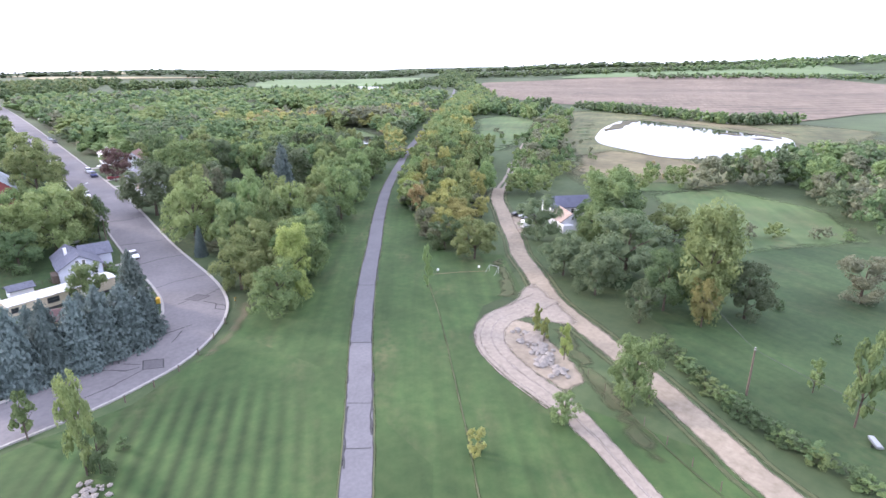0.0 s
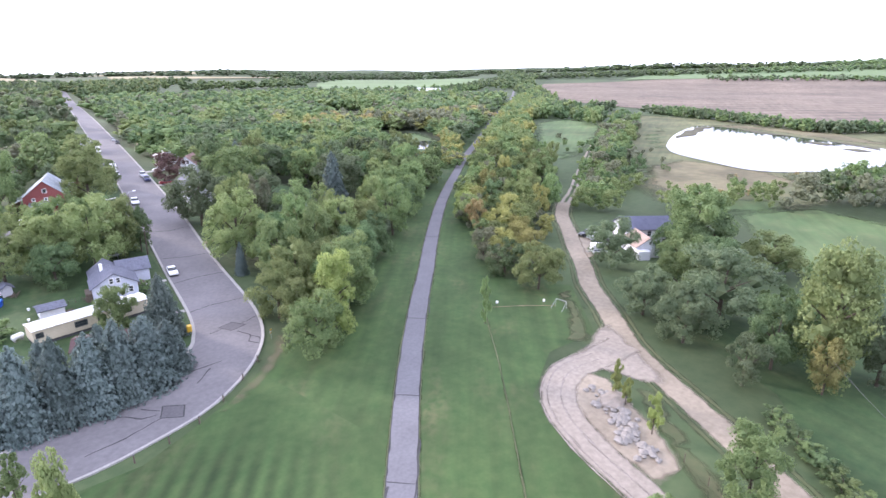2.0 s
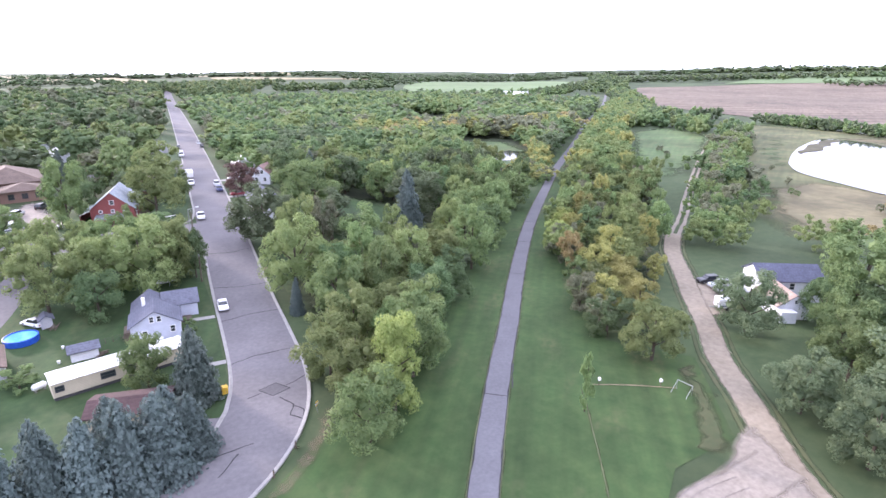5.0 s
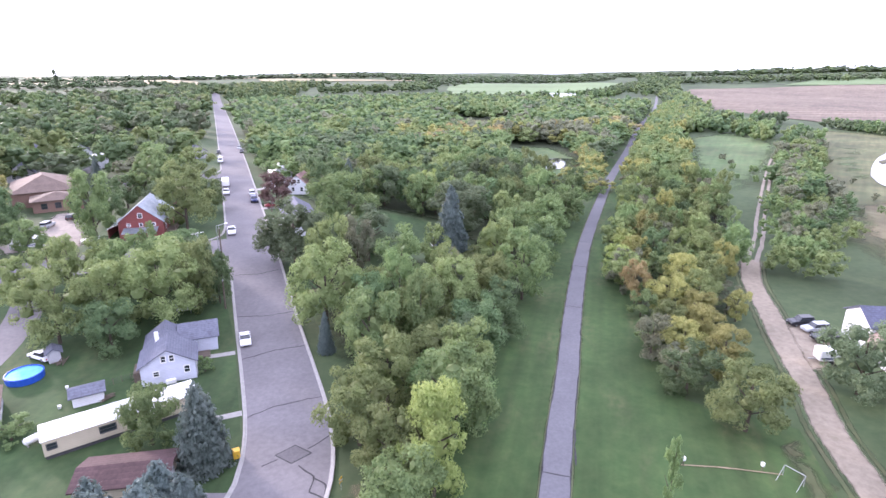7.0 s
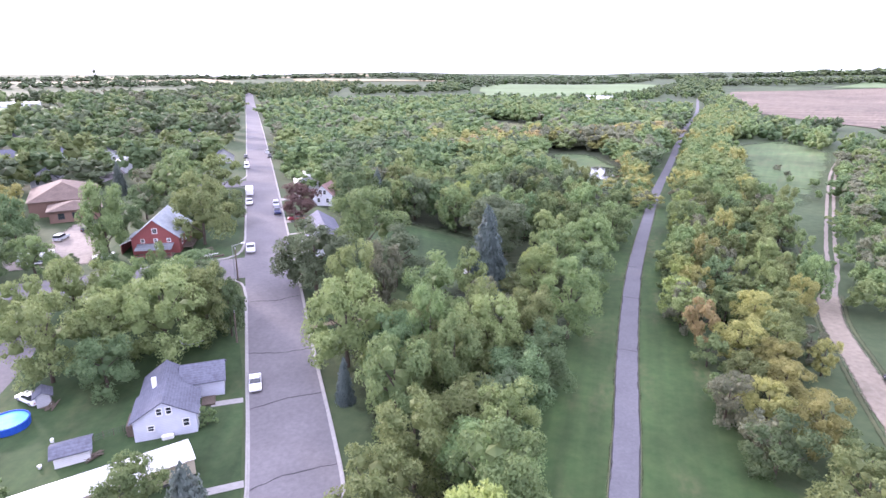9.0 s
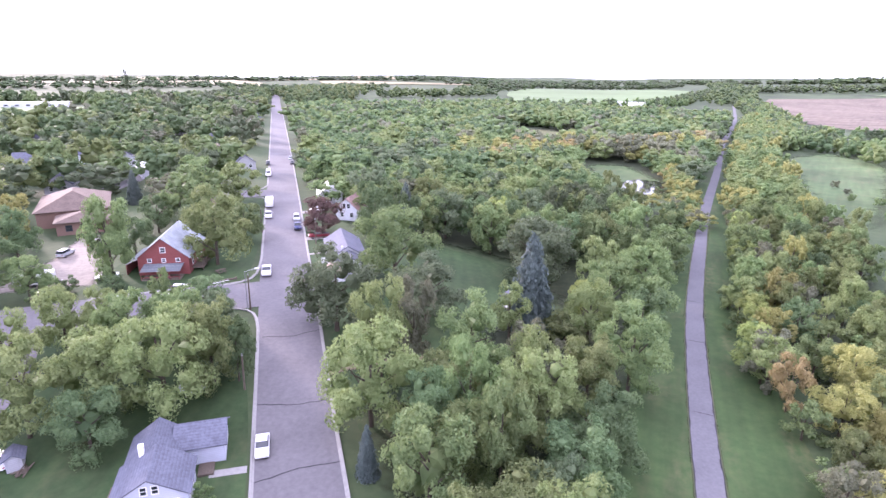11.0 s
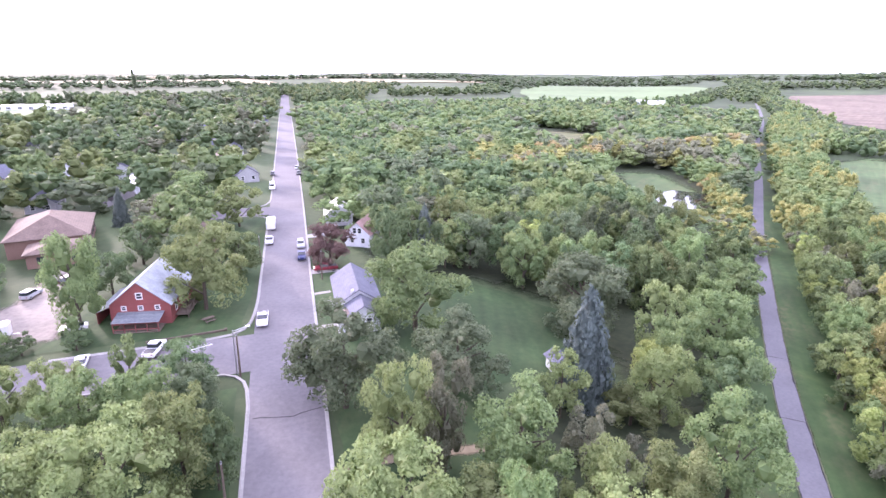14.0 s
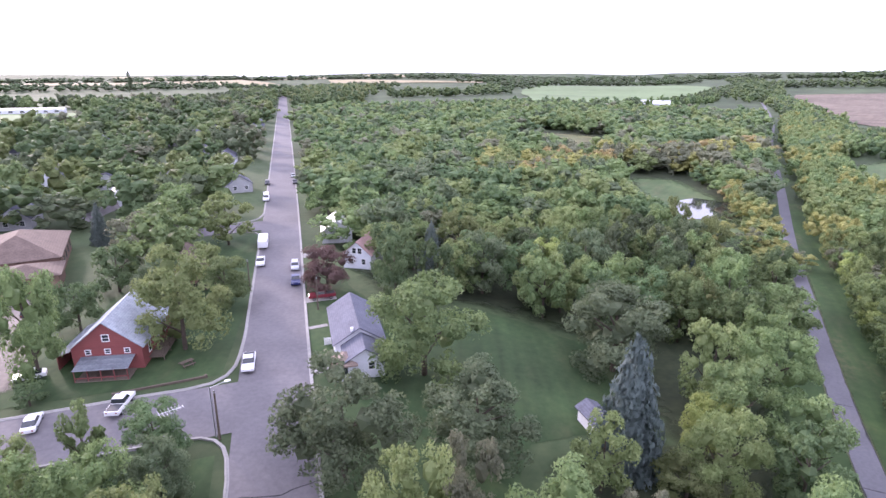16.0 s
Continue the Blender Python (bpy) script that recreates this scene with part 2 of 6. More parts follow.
LEAF = {
    "green": leaf_material("leaf_green", (0.113, 0.172, 0.068), (0.243, 0.314, 0.129)),
    "deep": leaf_material("leaf_deep_green", (0.082, 0.135, 0.061), (0.175, 0.241, 0.108)),
    "oak": leaf_material("leaf_oak", (0.086, 0.121, 0.064), (0.179, 0.219, 0.119)),
    "yg": leaf_material("leaf_yellow_green", (0.140, 0.186, 0.068), (0.272, 0.316, 0.132)),
    "lime": leaf_material("leaf_lime", (0.204, 0.264, 0.076), (0.375, 0.421, 0.151)),
    "yellow": leaf_material("leaf_yellow", (0.211, 0.215, 0.071), (0.396, 0.386, 0.147)),
    "orange": leaf_material("leaf_orange", (0.243, 0.189, 0.088), (0.387, 0.316, 0.153)),
    "brown": leaf_material("leaf_grey_brown", (0.135, 0.150, 0.092), (0.245, 0.255, 0.165)),
    "maroon": leaf_material("leaf_maroon", (0.105, 0.066, 0.060), (0.180, 0.118, 0.105)),
    "blue": leaf_material("needle_blue", (0.080, 0.113, 0.105), (0.180, 0.228, 0.213)),
    "spruce": leaf_material("needle_green", (0.076, 0.106, 0.091), (0.166, 0.198, 0.174)),
}


# ---- helpers for building ----
def part(name, bm, mat_, parent=None, label=""):
    me = bpy.data.meshes.new(name)
    bm.to_mesh(me)
    bm.free()
    return link(name, me, mat_, parent, label)


def link(name, me, mat_, parent=None, label=""):
    if mat_ is not None and not me.materials:
        me.materials.append(mat_)
    ob = new(name, me)
    if parent is not None:
        ob.parent = parent
    if label:
        ob["label"] = label
    return ob


def base(name, x, y, rot=0.0, label="", category="", group="", z=None):
    ob = new(name)
    ob.empty_display_size = 0.3
    ob.matrix_basis = pose(x, y, gz(x, y) if z is None else z, 0, 0, rot)
    return tagged(ob, label, category, group)


def box(bm, x0, y0, z0, x1, y1, z1, bevel=0.0):
    vs = bmesh.ops.create_cube(bm, size=1.0)["verts"]
    for v in vs:
        v.co = Vector((x0 + (v.co.x + 0.5) * (x1 - x0), y0 + (v.co.y + 0.5) * (y1 - y0), z0 + (v.co.z + 0.5) * (z1 - z0)))
    if bevel:
        bmesh.ops.bevel(bm, geom=list({e for v in vs for e in v.link_edges}), offset=bevel, segments=1, affect='EDGES')
    return vs


def a_box(*v, bevel=0.0):
    bm = bmesh.new()
    box(bm, *v, bevel=bevel)
    return bm


def tube(bm, p, q, r1, r2, sides=6):
    p, q = Vector(p), Vector(q)
    t = (q - p).to_track_quat('Z', 'Y')
    rings = []
    for c, r in ((p, r1), (q, r2)):
        rings.append([bm.verts.new(c + t @ Vector((r * math.cos(a), r * math.sin(a), 0))) for a in (2 * math.pi * k / sides for k in range(sides))])
    for k in range(sides):
        bm.faces.new((rings[0][k], rings[0][(k + 1) % sides], rings[1][(k + 1) % sides], rings[1][k]))
    bm.faces.new(rings[1])
    bm.faces.new(rings[0][::-1])


def a_tube(p, q, r1, r2, sides=8):
    bm = bmesh.new()
    tube(bm, p, q, r1, r2, sides)
    return bm


def curve_points(pts, step):
    """Points every so many metres along a smooth line through pts."""
    out = []
    P = [Vector(p) for p in pts]
    P = [2 * P[0] - P[1]] + P + [2 * P[-1] - P[-2]]
    for i in range(1, len(P) - 2):
        a, b, c, d = P[i - 1:i + 3]
        k = max(1, int((c - b).length / step))
        for j in range(k):
            u = j / k
            out.append(0.5 * ((2 * b) + (c - a) * u + (2 * a - 5 * b + 4 * c - d) * u * u + (3 * b - a - 3 * c + d) * u ** 3))
    out.append(P[-2])
    return out


def normals(line):
    out = []
    for i, p in enumerate(line):
        d = line[min(i + 1, len(line) - 1)] - line[max(i - 1, 0)]
        out.append(Vector((d.y, -d.x)).normalized())
    return out


def strip(name, pts, width, mat_, dz, label="", offset=0.0, step=2.5, cols=4, ragged=0.0, parent=None, soft=False):
    """A surface laid along a line; ragged edges where it has no kerb."""
    line = curve_points(pts, step)
    nor = normals(line)
    bm = bmesh.new()
    rows = []
    for i, (p, n) in enumerate(zip(line, nor)):
        w = width[0] + (width[1] - width[0]) * i / (len(line) - 1) if isinstance(width, tuple) else width
        e1, e2 = ragged * 1.6 * noise.noise((p.x * 0.45, p.y * 0.45, 1.7)), ragged * 1.6 * noise.noise((p.x * 0.45, p.y * 0.45, 8.3))
        row = []
        for k in range(cols + 1):
            s = -w / 2 + w * k / cols + (e1 if k == 0 else e2 if k == cols else 0)
            q = p + n * (s + offset)
            row.append(bm.verts.new((q.x, q.y, gz(q.x, q.y) + dz)))
        rows.append(row)
    for r1, r2 in zip(rows, rows[1:]):
        for k in range(cols):
            bm.faces.new((r1[k], r1[k + 1], r2[k + 1], r2[k]))
    ob = part(name, bm, softened(mat_) if soft else mat_, parent)
    if soft:
        at = ob.data.attributes.new("edge", 'FLOAT', 'POINT')
        at.data.foreach_set("value", [0.0 if k in (0, cols) else 0.75 if k in (1, cols - 1) else 1.6 for _ in rows for k in range(cols + 1)])
    if parent is None:
        tagged(ob, label, kind="structure")
    elif label:
        ob["label"] = label
    return ob


def sheet(name, outline, mat_, dz, label="", step=6.0, wobble=0.0, parent=None, kind="structure", soft=0.0):
    """A patch of ground cover inside an outline, draped over the land."""
    pts = [Vector((*p, 0)) for p in outline]
    rim = []
    for a, b in zip(pts, pts[1:] + pts[:1]):
        k = max(1, int((b - a).length / step))
        for j in range(k):
            q = a.lerp(b, j / k)
            s = noise.noise_vector(q * (0.35 / max(step, 0.5))) * wobble
            rim.append((q.x + s.x, q.y + s.y))
    bm = bmesh.new()
    bm.faces.new([bm.verts.new((x, y, 0)) for x, y in rim])
    xs, ys = [p[0] for p in rim], [p[1] for p in rim]
    for lo, hi, no in ((min(xs), max(xs), (1, 0, 0)), (min(ys), max(ys), (0, 1, 0))):
        k = max(1, min(40, int((hi - lo) / step)))
        for j in range(1, k):
            c = lo + (hi - lo) * j / k
            bmesh.ops.bisect_plane(bm, geom=bm.verts[:] + bm.edges[:] + bm.faces[:], plane_co=(c * no[0], c * no[1], 0), plane_no=no)
    bmesh.ops.triangulate(bm, faces=bm.faces[:])
    for v in bm.verts:
        v.co.z = gz(v.co.x, v.co.y) + dz
    for f in bm.faces:
        if f.normal.z < 0:
            f.normal_flip()
    near = []
    if soft:
        for v in bm.verts:
            d = 1e9
            for (ax, ay), (bx, by) in zip(outline, outline[1:] + outline[:1]):
                ux, uy = bx - ax, by - ay
                t = min(1.0, max(0.0, ((v.co.x - ax) * ux + (v.co.y - ay) * uy) / (ux * ux + uy * uy)))
                d = min(d, math.hypot(v.co.x - ax - t * ux, v.co.y - ay - t * uy))
            near.append(0.0 if len(v.link_faces) and v.is_boundary else min(1.6, d / soft))
    ob = part(name, bm, softened(mat_) if soft else mat_, parent)
    if soft:
        ob.data.attributes.new("edge", 'FLOAT', 'POINT').data.foreach_set("value", near)
    if parent is None:
        tagged(ob, label, kind=kind)
    return ob


# ---- the land, one sheet to the horizon ----
def axis(lo, hi, fine_lo, fine_hi, fine, grow):
    out = list(np.arange(fine_lo, fine_hi + 0.1, fine))
    s = fine
    while out[-1] < hi:
        s *= grow
        out.append(out[-1] + s)
    s = fine
    while out[0] > lo:
        s *= grow
        out.insert(0, out[0] - s)
    return np.array(out)


gx, gy = axis(-3200, 3300, -40, 130, 4.0, 1.06), axis(-900, 3300, 0, 260, 4.0, 1.06)
XX, YY = np.meshgrid(gx, gy)
ZZ = ground_z(XX, YY)
nx, ny = len(gx), len(gy)
verts = np.stack([XX.ravel(), YY.ravel(), ZZ.ravel()], 1)
faces = [(j * nx + i, j * nx + i + 1, (j + 1) * nx + i + 1, (j + 1) * nx + i) for j in range(ny - 1) for i in range(nx - 1)]
me = bpy.data.meshes.new("ground")
me.from_pydata(verts.tolist(), [], faces)
tagged(link("ground", me, M_LAND), "gently rolling grassland reaching to the horizon", kind="structure")

TRAIL = [(-12, 4), (5, 23), (22.2, 42.0), (41, 66.3), (54.9, 83.2), (61.7, 91), (69.5, 99.8), (78.6, 110.5), (89.3, 122.6), (98.2, 132.4), (104, 138.6), (111.8, 146.7), (132.6, 167.2), (166, 199.5), (231, 258.5), (330, 350), (473, 475), (700, 690)]


def street_w(y):
    return 28.4 + 0.088 * (y - 128)


def street_e(y):
    return 38.4 + 0.081 * (y - 130)


def street_mid(y):
    return (street_w(y) + street_e(y)) / 2


def trail_x(y):
    for (x0, y0), (x1, y1) in zip(TRAIL, TRAIL[1:]):
        if y0 <= y <= y1:
            return x0 + (x1 - x0) * (y - y0) / (y1 - y0)
    return 700 + (y - 690)


STREET = [(-42, 73), (-18, 75), (1, 77.2), (10, 78.3), (17.5, 80.8), (24, 86), (28.6, 93), (31.0, 102), (32.3, 114), (33.6, 130), (35.3, 150), (38.6, 190), (43.0, 240), (48.5, 305), (64, 495), (82, 720), (105, 1000)]
lawn = sheet("lawn", [(-60, -30), (30, -30), (52, 18), (48, 40), (52, 56), (62, 62), (72, 62), (84, 76), (77, 86), (84, 98), (96, 115), (112, 132), (142, 160), (214, 232), (203, 247), (115, 163), (94, 143), (76, 125), (59, 108), (44, 94), (33, 85), (24, 78), (14, 71.5), (0, 71), (-60, 70)], M_STRIP, 0.03, "mown green lawn beside the paved trail", 5.0)
sheet("lawn_stripes", [(-14, 40), (-6, 26), (14, 24), (30, 40), (33, 62), (29, 80), (23, 77), (12, 71), (0, 70.5), (-12, 60)], M_MOWN, 0.045, "lawn with light and dark mowing stripes", 4.0)
sheet("yard", [(-30, 88), (20, 89), (25, 96), (27.6, 120), (29.6, 158), (-30, 157)], M_LAWN, 0.035, "green yard grass round the houses", 5.0, 0.4)
sheet("yard", [(2, 174.5), (30, 174.5), (34.6, 200), (37.8, 243), (18, 240), (10, 200)], M_LAWN, 0.035, "green yard grass by the red house", 5.0, 0.4)
sheet("yard", [(40, 134), (42, 165), (45.5, 215), (52, 214), (56, 172), (58, 183), (72, 187), (86, 171), (79, 150), (64, 149), (56, 138)], M_LAWN, 0.035, "shaded yard grass among the trees", 3.0, 1.6)
sheet("field_grass", [(75, 38), (66, 30), (58, 10), (70, -30), (230, -30), (150, 20), (128, 40), (112, 45), (96, 52), (88, 62)], M_LAWN, 0.03, "wide mown grass field", 8.0, 0.6)
sheet("dry_margin", [(46, 22), (49, 26), (58, 38), (66, 48), (62, 50), (54, 39), (46, 28)], M_DRY, 0.05, "dry weedy margin beside the gravel", 1.5, 1.6, soft=1.4)
sheet("dry_margin", [(64, 62), (70, 60), (84, 76), (79, 76), (74, 69)], M_DRY, 0.055, "dry weedy margin beside the gravel", 1.5, 1.6, soft=1.4)
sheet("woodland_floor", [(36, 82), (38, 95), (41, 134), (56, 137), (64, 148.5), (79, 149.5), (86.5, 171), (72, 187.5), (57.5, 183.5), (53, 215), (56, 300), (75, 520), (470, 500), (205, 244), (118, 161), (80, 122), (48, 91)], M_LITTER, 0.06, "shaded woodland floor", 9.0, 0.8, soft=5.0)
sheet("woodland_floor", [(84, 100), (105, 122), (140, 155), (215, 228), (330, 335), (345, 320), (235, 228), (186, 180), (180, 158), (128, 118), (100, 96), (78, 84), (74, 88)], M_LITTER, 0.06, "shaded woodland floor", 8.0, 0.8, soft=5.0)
sheet("marsh", [(146, 200), (156, 240), (164, 264), (184, 298), (208, 290), (197, 250), (178, 212), (158, 194)], M_MEADOW, 0.09, "tan reeds round the small pond", 8.0, 3.0, soft=8.0)
sheet("marsh", [(190, 352), (192, 400), (213, 456), (242, 458), (264, 418), (242, 376), (215, 352)], M_MARSH, 0.09, "tan reeds round the dark pond", 10.0, 4.0, soft=8.0)
sheet("meadow", [(303, 288), (352, 296), (335, 249), (284, 213), (200, 166), (186, 172), (190, 182), (240, 230)], M_MEADOW, 0.08, "pale green meadow ringed by trees", 10.0, 2.0, soft=7.0)
sheet("marsh", [(150, 106), (190, 140), (300, 225), (430, 290), (445, 130), (420, 60), (270, 60), (175, 70)], M_MARSH, 0.05, "brown and green reeds round the lake", 14.0, 4.0, soft=8.0)
sheet("reed_bank", [(160, 100), (185, 88), (222, 86), (236, 104), (240, 140), (206, 142), (178, 122)], M_RUSSET, 0.075, "russet reeds on the lake shore", 9.0, 6.0, soft=6.0)
sheet("reed_bank", [(250, 165), (290, 196), (350, 224), (352, 214), (300, 186), (262, 158)], M_MEADOW, 0.09, "green reeds on the lake shore", 9.0, 5.0, soft=6.0)
sheet("reed_bank", [(385, 215), (410, 190), (400, 130), (370, 96), (352, 84), (362, 120), (380, 165)], M_RUSSET, 0.075, "russet reeds on the lake shore", 9.0, 6.0, soft=6.0)
sheet("reed_bank", [(175, 120), (205, 150), (230, 158), (215, 140), (190, 120)], M_MEADOW, 0.1, "green patch in the marsh", 6.0, 5.0, soft=6.0)
sheet("reed_bank", [(150, 92), (172, 100), (196, 80), (170, 72)], M_MEADOW, 0.1, "green patch in the marsh", 6.0, 5.0, soft=6.0)
sheet("yard", [(40, 125), (57, 126), (61, 141), (41, 142)], M_LAWN, 0.07, "shaded yard grass by the driveway", 2.0, 2.2)
sheet("wet_meadow", [(112, 46), (148, 24), (176, 38), (186, 72), (160, 84), (132, 64)], M_MEADOW, 0.08, "lush green hollow", 5.0, 2.0, soft=4.0)
sheet("ploughed_field", [(455, 118), (470, 293), (518, 450), (700, 640), (900, 810), (1300, 720), (1500, 380), (1250, 120), (800, 60)], M_PLOUGH, 0.5, "reddish brown ploughed field", 30.0, 8.0)
sheet("crop_field", [(345, 720), (480, 690), (640, 740), (770, 850), (1000, 1080), (1040, 1260), (720, 1300), (560, 1120), (460, 900)], M_CROP, 1.2, "pale green crop field on a gentle rise", 30.0, 8.0)
sheet("crop_field", [(1150, 800), (1400, 560), (1700, 300), (2000, 500), (1500, 900)], M_CROP, 1.2, "pale green crop field on a gentle rise", 40.0, 10.0)
sheet("crop_field", [(-330, 520), (-60, 540), (-70, 660), (-330, 660)], M_CROP, 0.6, "bright green field beyond the town", 30.0, 5.0)
# far stubble fields, their pale colour standing in for bright haze
for outline in ([(-900, 1500), (-200, 1350), (150, 1500), (100, 1900), (-800, 2000)], [(250, 1500), (620, 1450), (760, 1700), (300, 1800)], [(-300, 2150), (600, 2050), (700, 2600), (-400, 2700)]):
    sheet("hazy_stubble_field", outline, M_HAZY_STUBBLE, 1.5, "far yellow stubble field, paled to imitate haze", 45.0, 12.0)


def water(name, outline, label):
    bm = bmesh.new()
    pts = curve_points([*outline, outline[0]], 6.0)[:-1]
    bm.faces.new([bm.verts.new((p.x, p.y, 0.3)) for p in pts])
    bm.normal_update()
    for f in bm.faces:
        if f.normal.z < 0:
            f.normal_flip()
    tagged(part(name, bm, M_WATER), label, kind="structure")


REEDS = [[(300, 180), (330, 191), (372, 203), (378, 196), (350, 190), (318, 180)], [(372, 180), (376, 176), (366, 150), (360, 140), (362, 160)], [(352, 122), (356, 116), (344, 99), (336, 96), (344, 110)],
         [(340, 130), (346, 126), (340, 116), (334, 118)], [(326, 108), (334, 104), (328, 96), (320, 100)]]
LAKE = [(268, 166), (296, 180), (330, 194), (376, 206), (380, 188), (370, 166), (356, 128), (344, 97), (315, 84), (290, 80), (256, 88), (232, 106), (239, 131), (250, 152)]
water("lake", LAKE, "still lake mirroring the white sky")
for k, r in enumerate(REEDS):
    sheet("reed_bed", r, M_REED, 0.42, "dark reeds standing in the lake", 4.0, 3.0)
water("pond", [(161, 231), (170, 247), (184, 253), (189, 240), (176, 226)], "small pale pond among trees")
water("pond", [(205, 374), (199, 386), (217, 424), (227, 429), (231, 408), (219, 386)], "dark pond ringed by reeds")

# ---- street, trail and gravel ----
road = strip("street", STREET, 9.6, M_ASPHALT, 0.075, "worn grey asphalt street with tar-sealed cracks", cols=6)
strip("side_street", [(-60, 160), (-20, 165), (8, 166.8), (24, 166.6), (34, 166.6)], 10.5, M_ASPHALT, 0.068, "worn grey asphalt side street", cols=4)
strip("side_street", [(10, 247), (28, 250), (42, 251.5)], 9.0, M_ASPHALT, 0.068, "worn grey asphalt side street", cols=4)
strip("side_street", [(-8, 120), (-2.5, 138), (-1, 150), (-2, 166)], 5.0, M_ASPHALT, 0.068, "narrow asphalt lane behind the houses", cols=3)
strip("side_street", [(-7, 270), (2, 300), (10, 360), (16, 420)], 6.0, M_ASPHALT, 0.068, "narrow asphalt lane behind the houses", cols=3)
trail = strip("trail", TRAIL, 3.05, M_TRAIL, 0.085, "straight paved path of grey asphalt", cols=3, ragged=0.04, step=2.0)


def kerb(pts, label="pale concrete kerb beside the street"):
    line = curve_points(pts, 2.0)
    nor = normals(line)
    bm = bmesh.new()
    prof = [(-0.16, 0.0), (-0.16, 0.20), (0.06, 0.20), (0.10, 0.13), (0.30, 0.105), (0.30, 0.0)]
    rows = []
    for p, n in zip(line, nor):
        rows.append([bm.verts.new((p.x + n.x * s, p.y + n.y * s, gz(p.x, p.y) + h)) for s, h in prof])
    for r1, r2 in zip(rows, rows[1:]):
        for k in range(len(prof) - 1):
            bm.faces.new((r1[k], r2[k], r2[k + 1], r1[k + 1]))
    bmesh.ops.recalc_face_normals(bm, faces=bm.faces[:])
    tagged(part("kerb", bm, M_KERB), label, kind="structure")


mid = curve_points(STREET, 4.0)
mn = normals(mid)
west = [p - n * 4.8 for p, n in zip(mid, mn)]
east = [p + n * 4.8 for p, n in zip(mid, mn)]
kerb([p for p in west if p.y < 155] + [Vector(q) for q in ((30.75, 157.2), (30.4, 159.0), (29.5, 160.5), (28.0, 161.4), (25, 161.7), (20, 161.8), (5, 161.6))])
kerb([Vector((5, 172)), Vector((20, 172.2)), Vector((26, 172.1)), Vector((29, 172.6)), Vector((30.8, 174)), Vector((31.9, 176.2)), Vector((32.5, 179))] + [p for p in west if 182 < p.y < 241] + [Vector((37.2, 244.5)), Vector((34, 246)), Vector((26, 246))])
kerb([Vector((26, 255)), Vector((35, 256)), Vector((38.5, 258.5))] + [p for p in west if 262 < p.y < 600])
kerb([p for p in east if p.y < 600][::-1])

GRAVEL = [(40, -8), (49.7, 15.2), (53.4, 21.7), (60.1, 32.9), (65.6, 43.7), (71.8, 55.5), (80.0, 65.5), (87, 74.3), (94, 81), (102.5, 90), (111, 98.5), (122, 109.8), (134, 119)]
strip("gravel_road", GRAVEL, (4.0, 4.6), M_GRAVEL, 0.07, "pale gravel road with soft edges", ragged=0.3, step=1.5, cols=8, soft=True)
sheet("gravel_yard", [(96, 84), (103, 82), (110, 86), (114, 92), (111, 96), (104, 92)], M_GRAVEL, 0.066, "gravel parking place by the white house", 2.0, 0.5, soft=1.2)
strip("field_track", [(133, 118), (150, 128.5), (168, 141), (213, 171), (262.5, 203), (298, 224)], 0.9, M_GRAVEL2, 0.10, "two-wheel gravel farm track", offset=0.9, ragged=0.15)
strip("field_track", [(133, 118), (150, 128.5), (168, 141), (213, 171), (262.5, 203), (298, 224)], 0.9, M_GRAVEL2, 0.10, "two-wheel gravel farm track", offset=-0.9, ragged=0.15)
for off in (-2.5, 2.5):
    strip("gravel_margin", GRAVEL, 1.0, M_DRY, 0.064, "dry weedy margin of the gravel road", offset=off, ragged=0.3, step=1.5, cols=4, soft=True)
LOOP = [(36, 14), (41, 23.5), (44.3, 29.8), (47.8, 37.5), (49.6, 45), (52, 51), (55.5, 55), (60.5, 57.2), (66, 56.8), (72, 57)]
strip("gravel_loop", LOOP[:5], (2.0, 4.2), M_GRAVEL2, 0.074, "pale gravel turning loop", ragged=0.15, step=1.2, cols=8, soft=True)
strip("gravel_loop", LOOP[3:], (4.4, 6.2), M_GRAVEL2, 0.078, "pale gravel turning loop", ragged=0.3, step=1.2, cols=8, soft=True)
sheet("gravel_apron", [(60, 59.8), (67.5, 60.4), (73, 63), (77, 63), (72.5, 55), (67.5, 46.5), (64.5, 49), (63, 54.5)], M_GRAVEL2, 0.0755, "pale gravel where the loop joins the road", 1.2, 0.4, soft=1.4)
for off in (-1.3, -0.5, 1.1):
    strip("tyre_rut", LOOP[3:9], 0.22, M_RUT, 0.085, "dark tyre rut in the gravel", offset=off - 0.8, ragged=0.22, step=0.7, cols=4, soft=True)
strip("tyre_rut", LOOP[:4], 0.45, M_RUT, 0.085, "dark centre rut in the gravel", offset=0.0, ragged=0.15, step=0.7, cols=4, soft=True)
sheet("spoil_ground", [(49.6, 38), (54, 37.6), (57, 41), (60, 47), (63, 52.5), (62, 56), (57.5, 55.3), (53.6, 51.5), (50.8, 45)], M_GRAVEL, 0.072, "bare pale ground under the rubble", 0.8, 1.0, soft=1.0)
sheet("parking_lot", [(-12, 178), (5, 177.5), (6, 186), (3, 198), (1, 215), (-5, 215), (-7, 197), (-13, 190)], M_RUT, 0.05, "sandy gravel parking lot", 4.0, 0.6, soft=2.0)

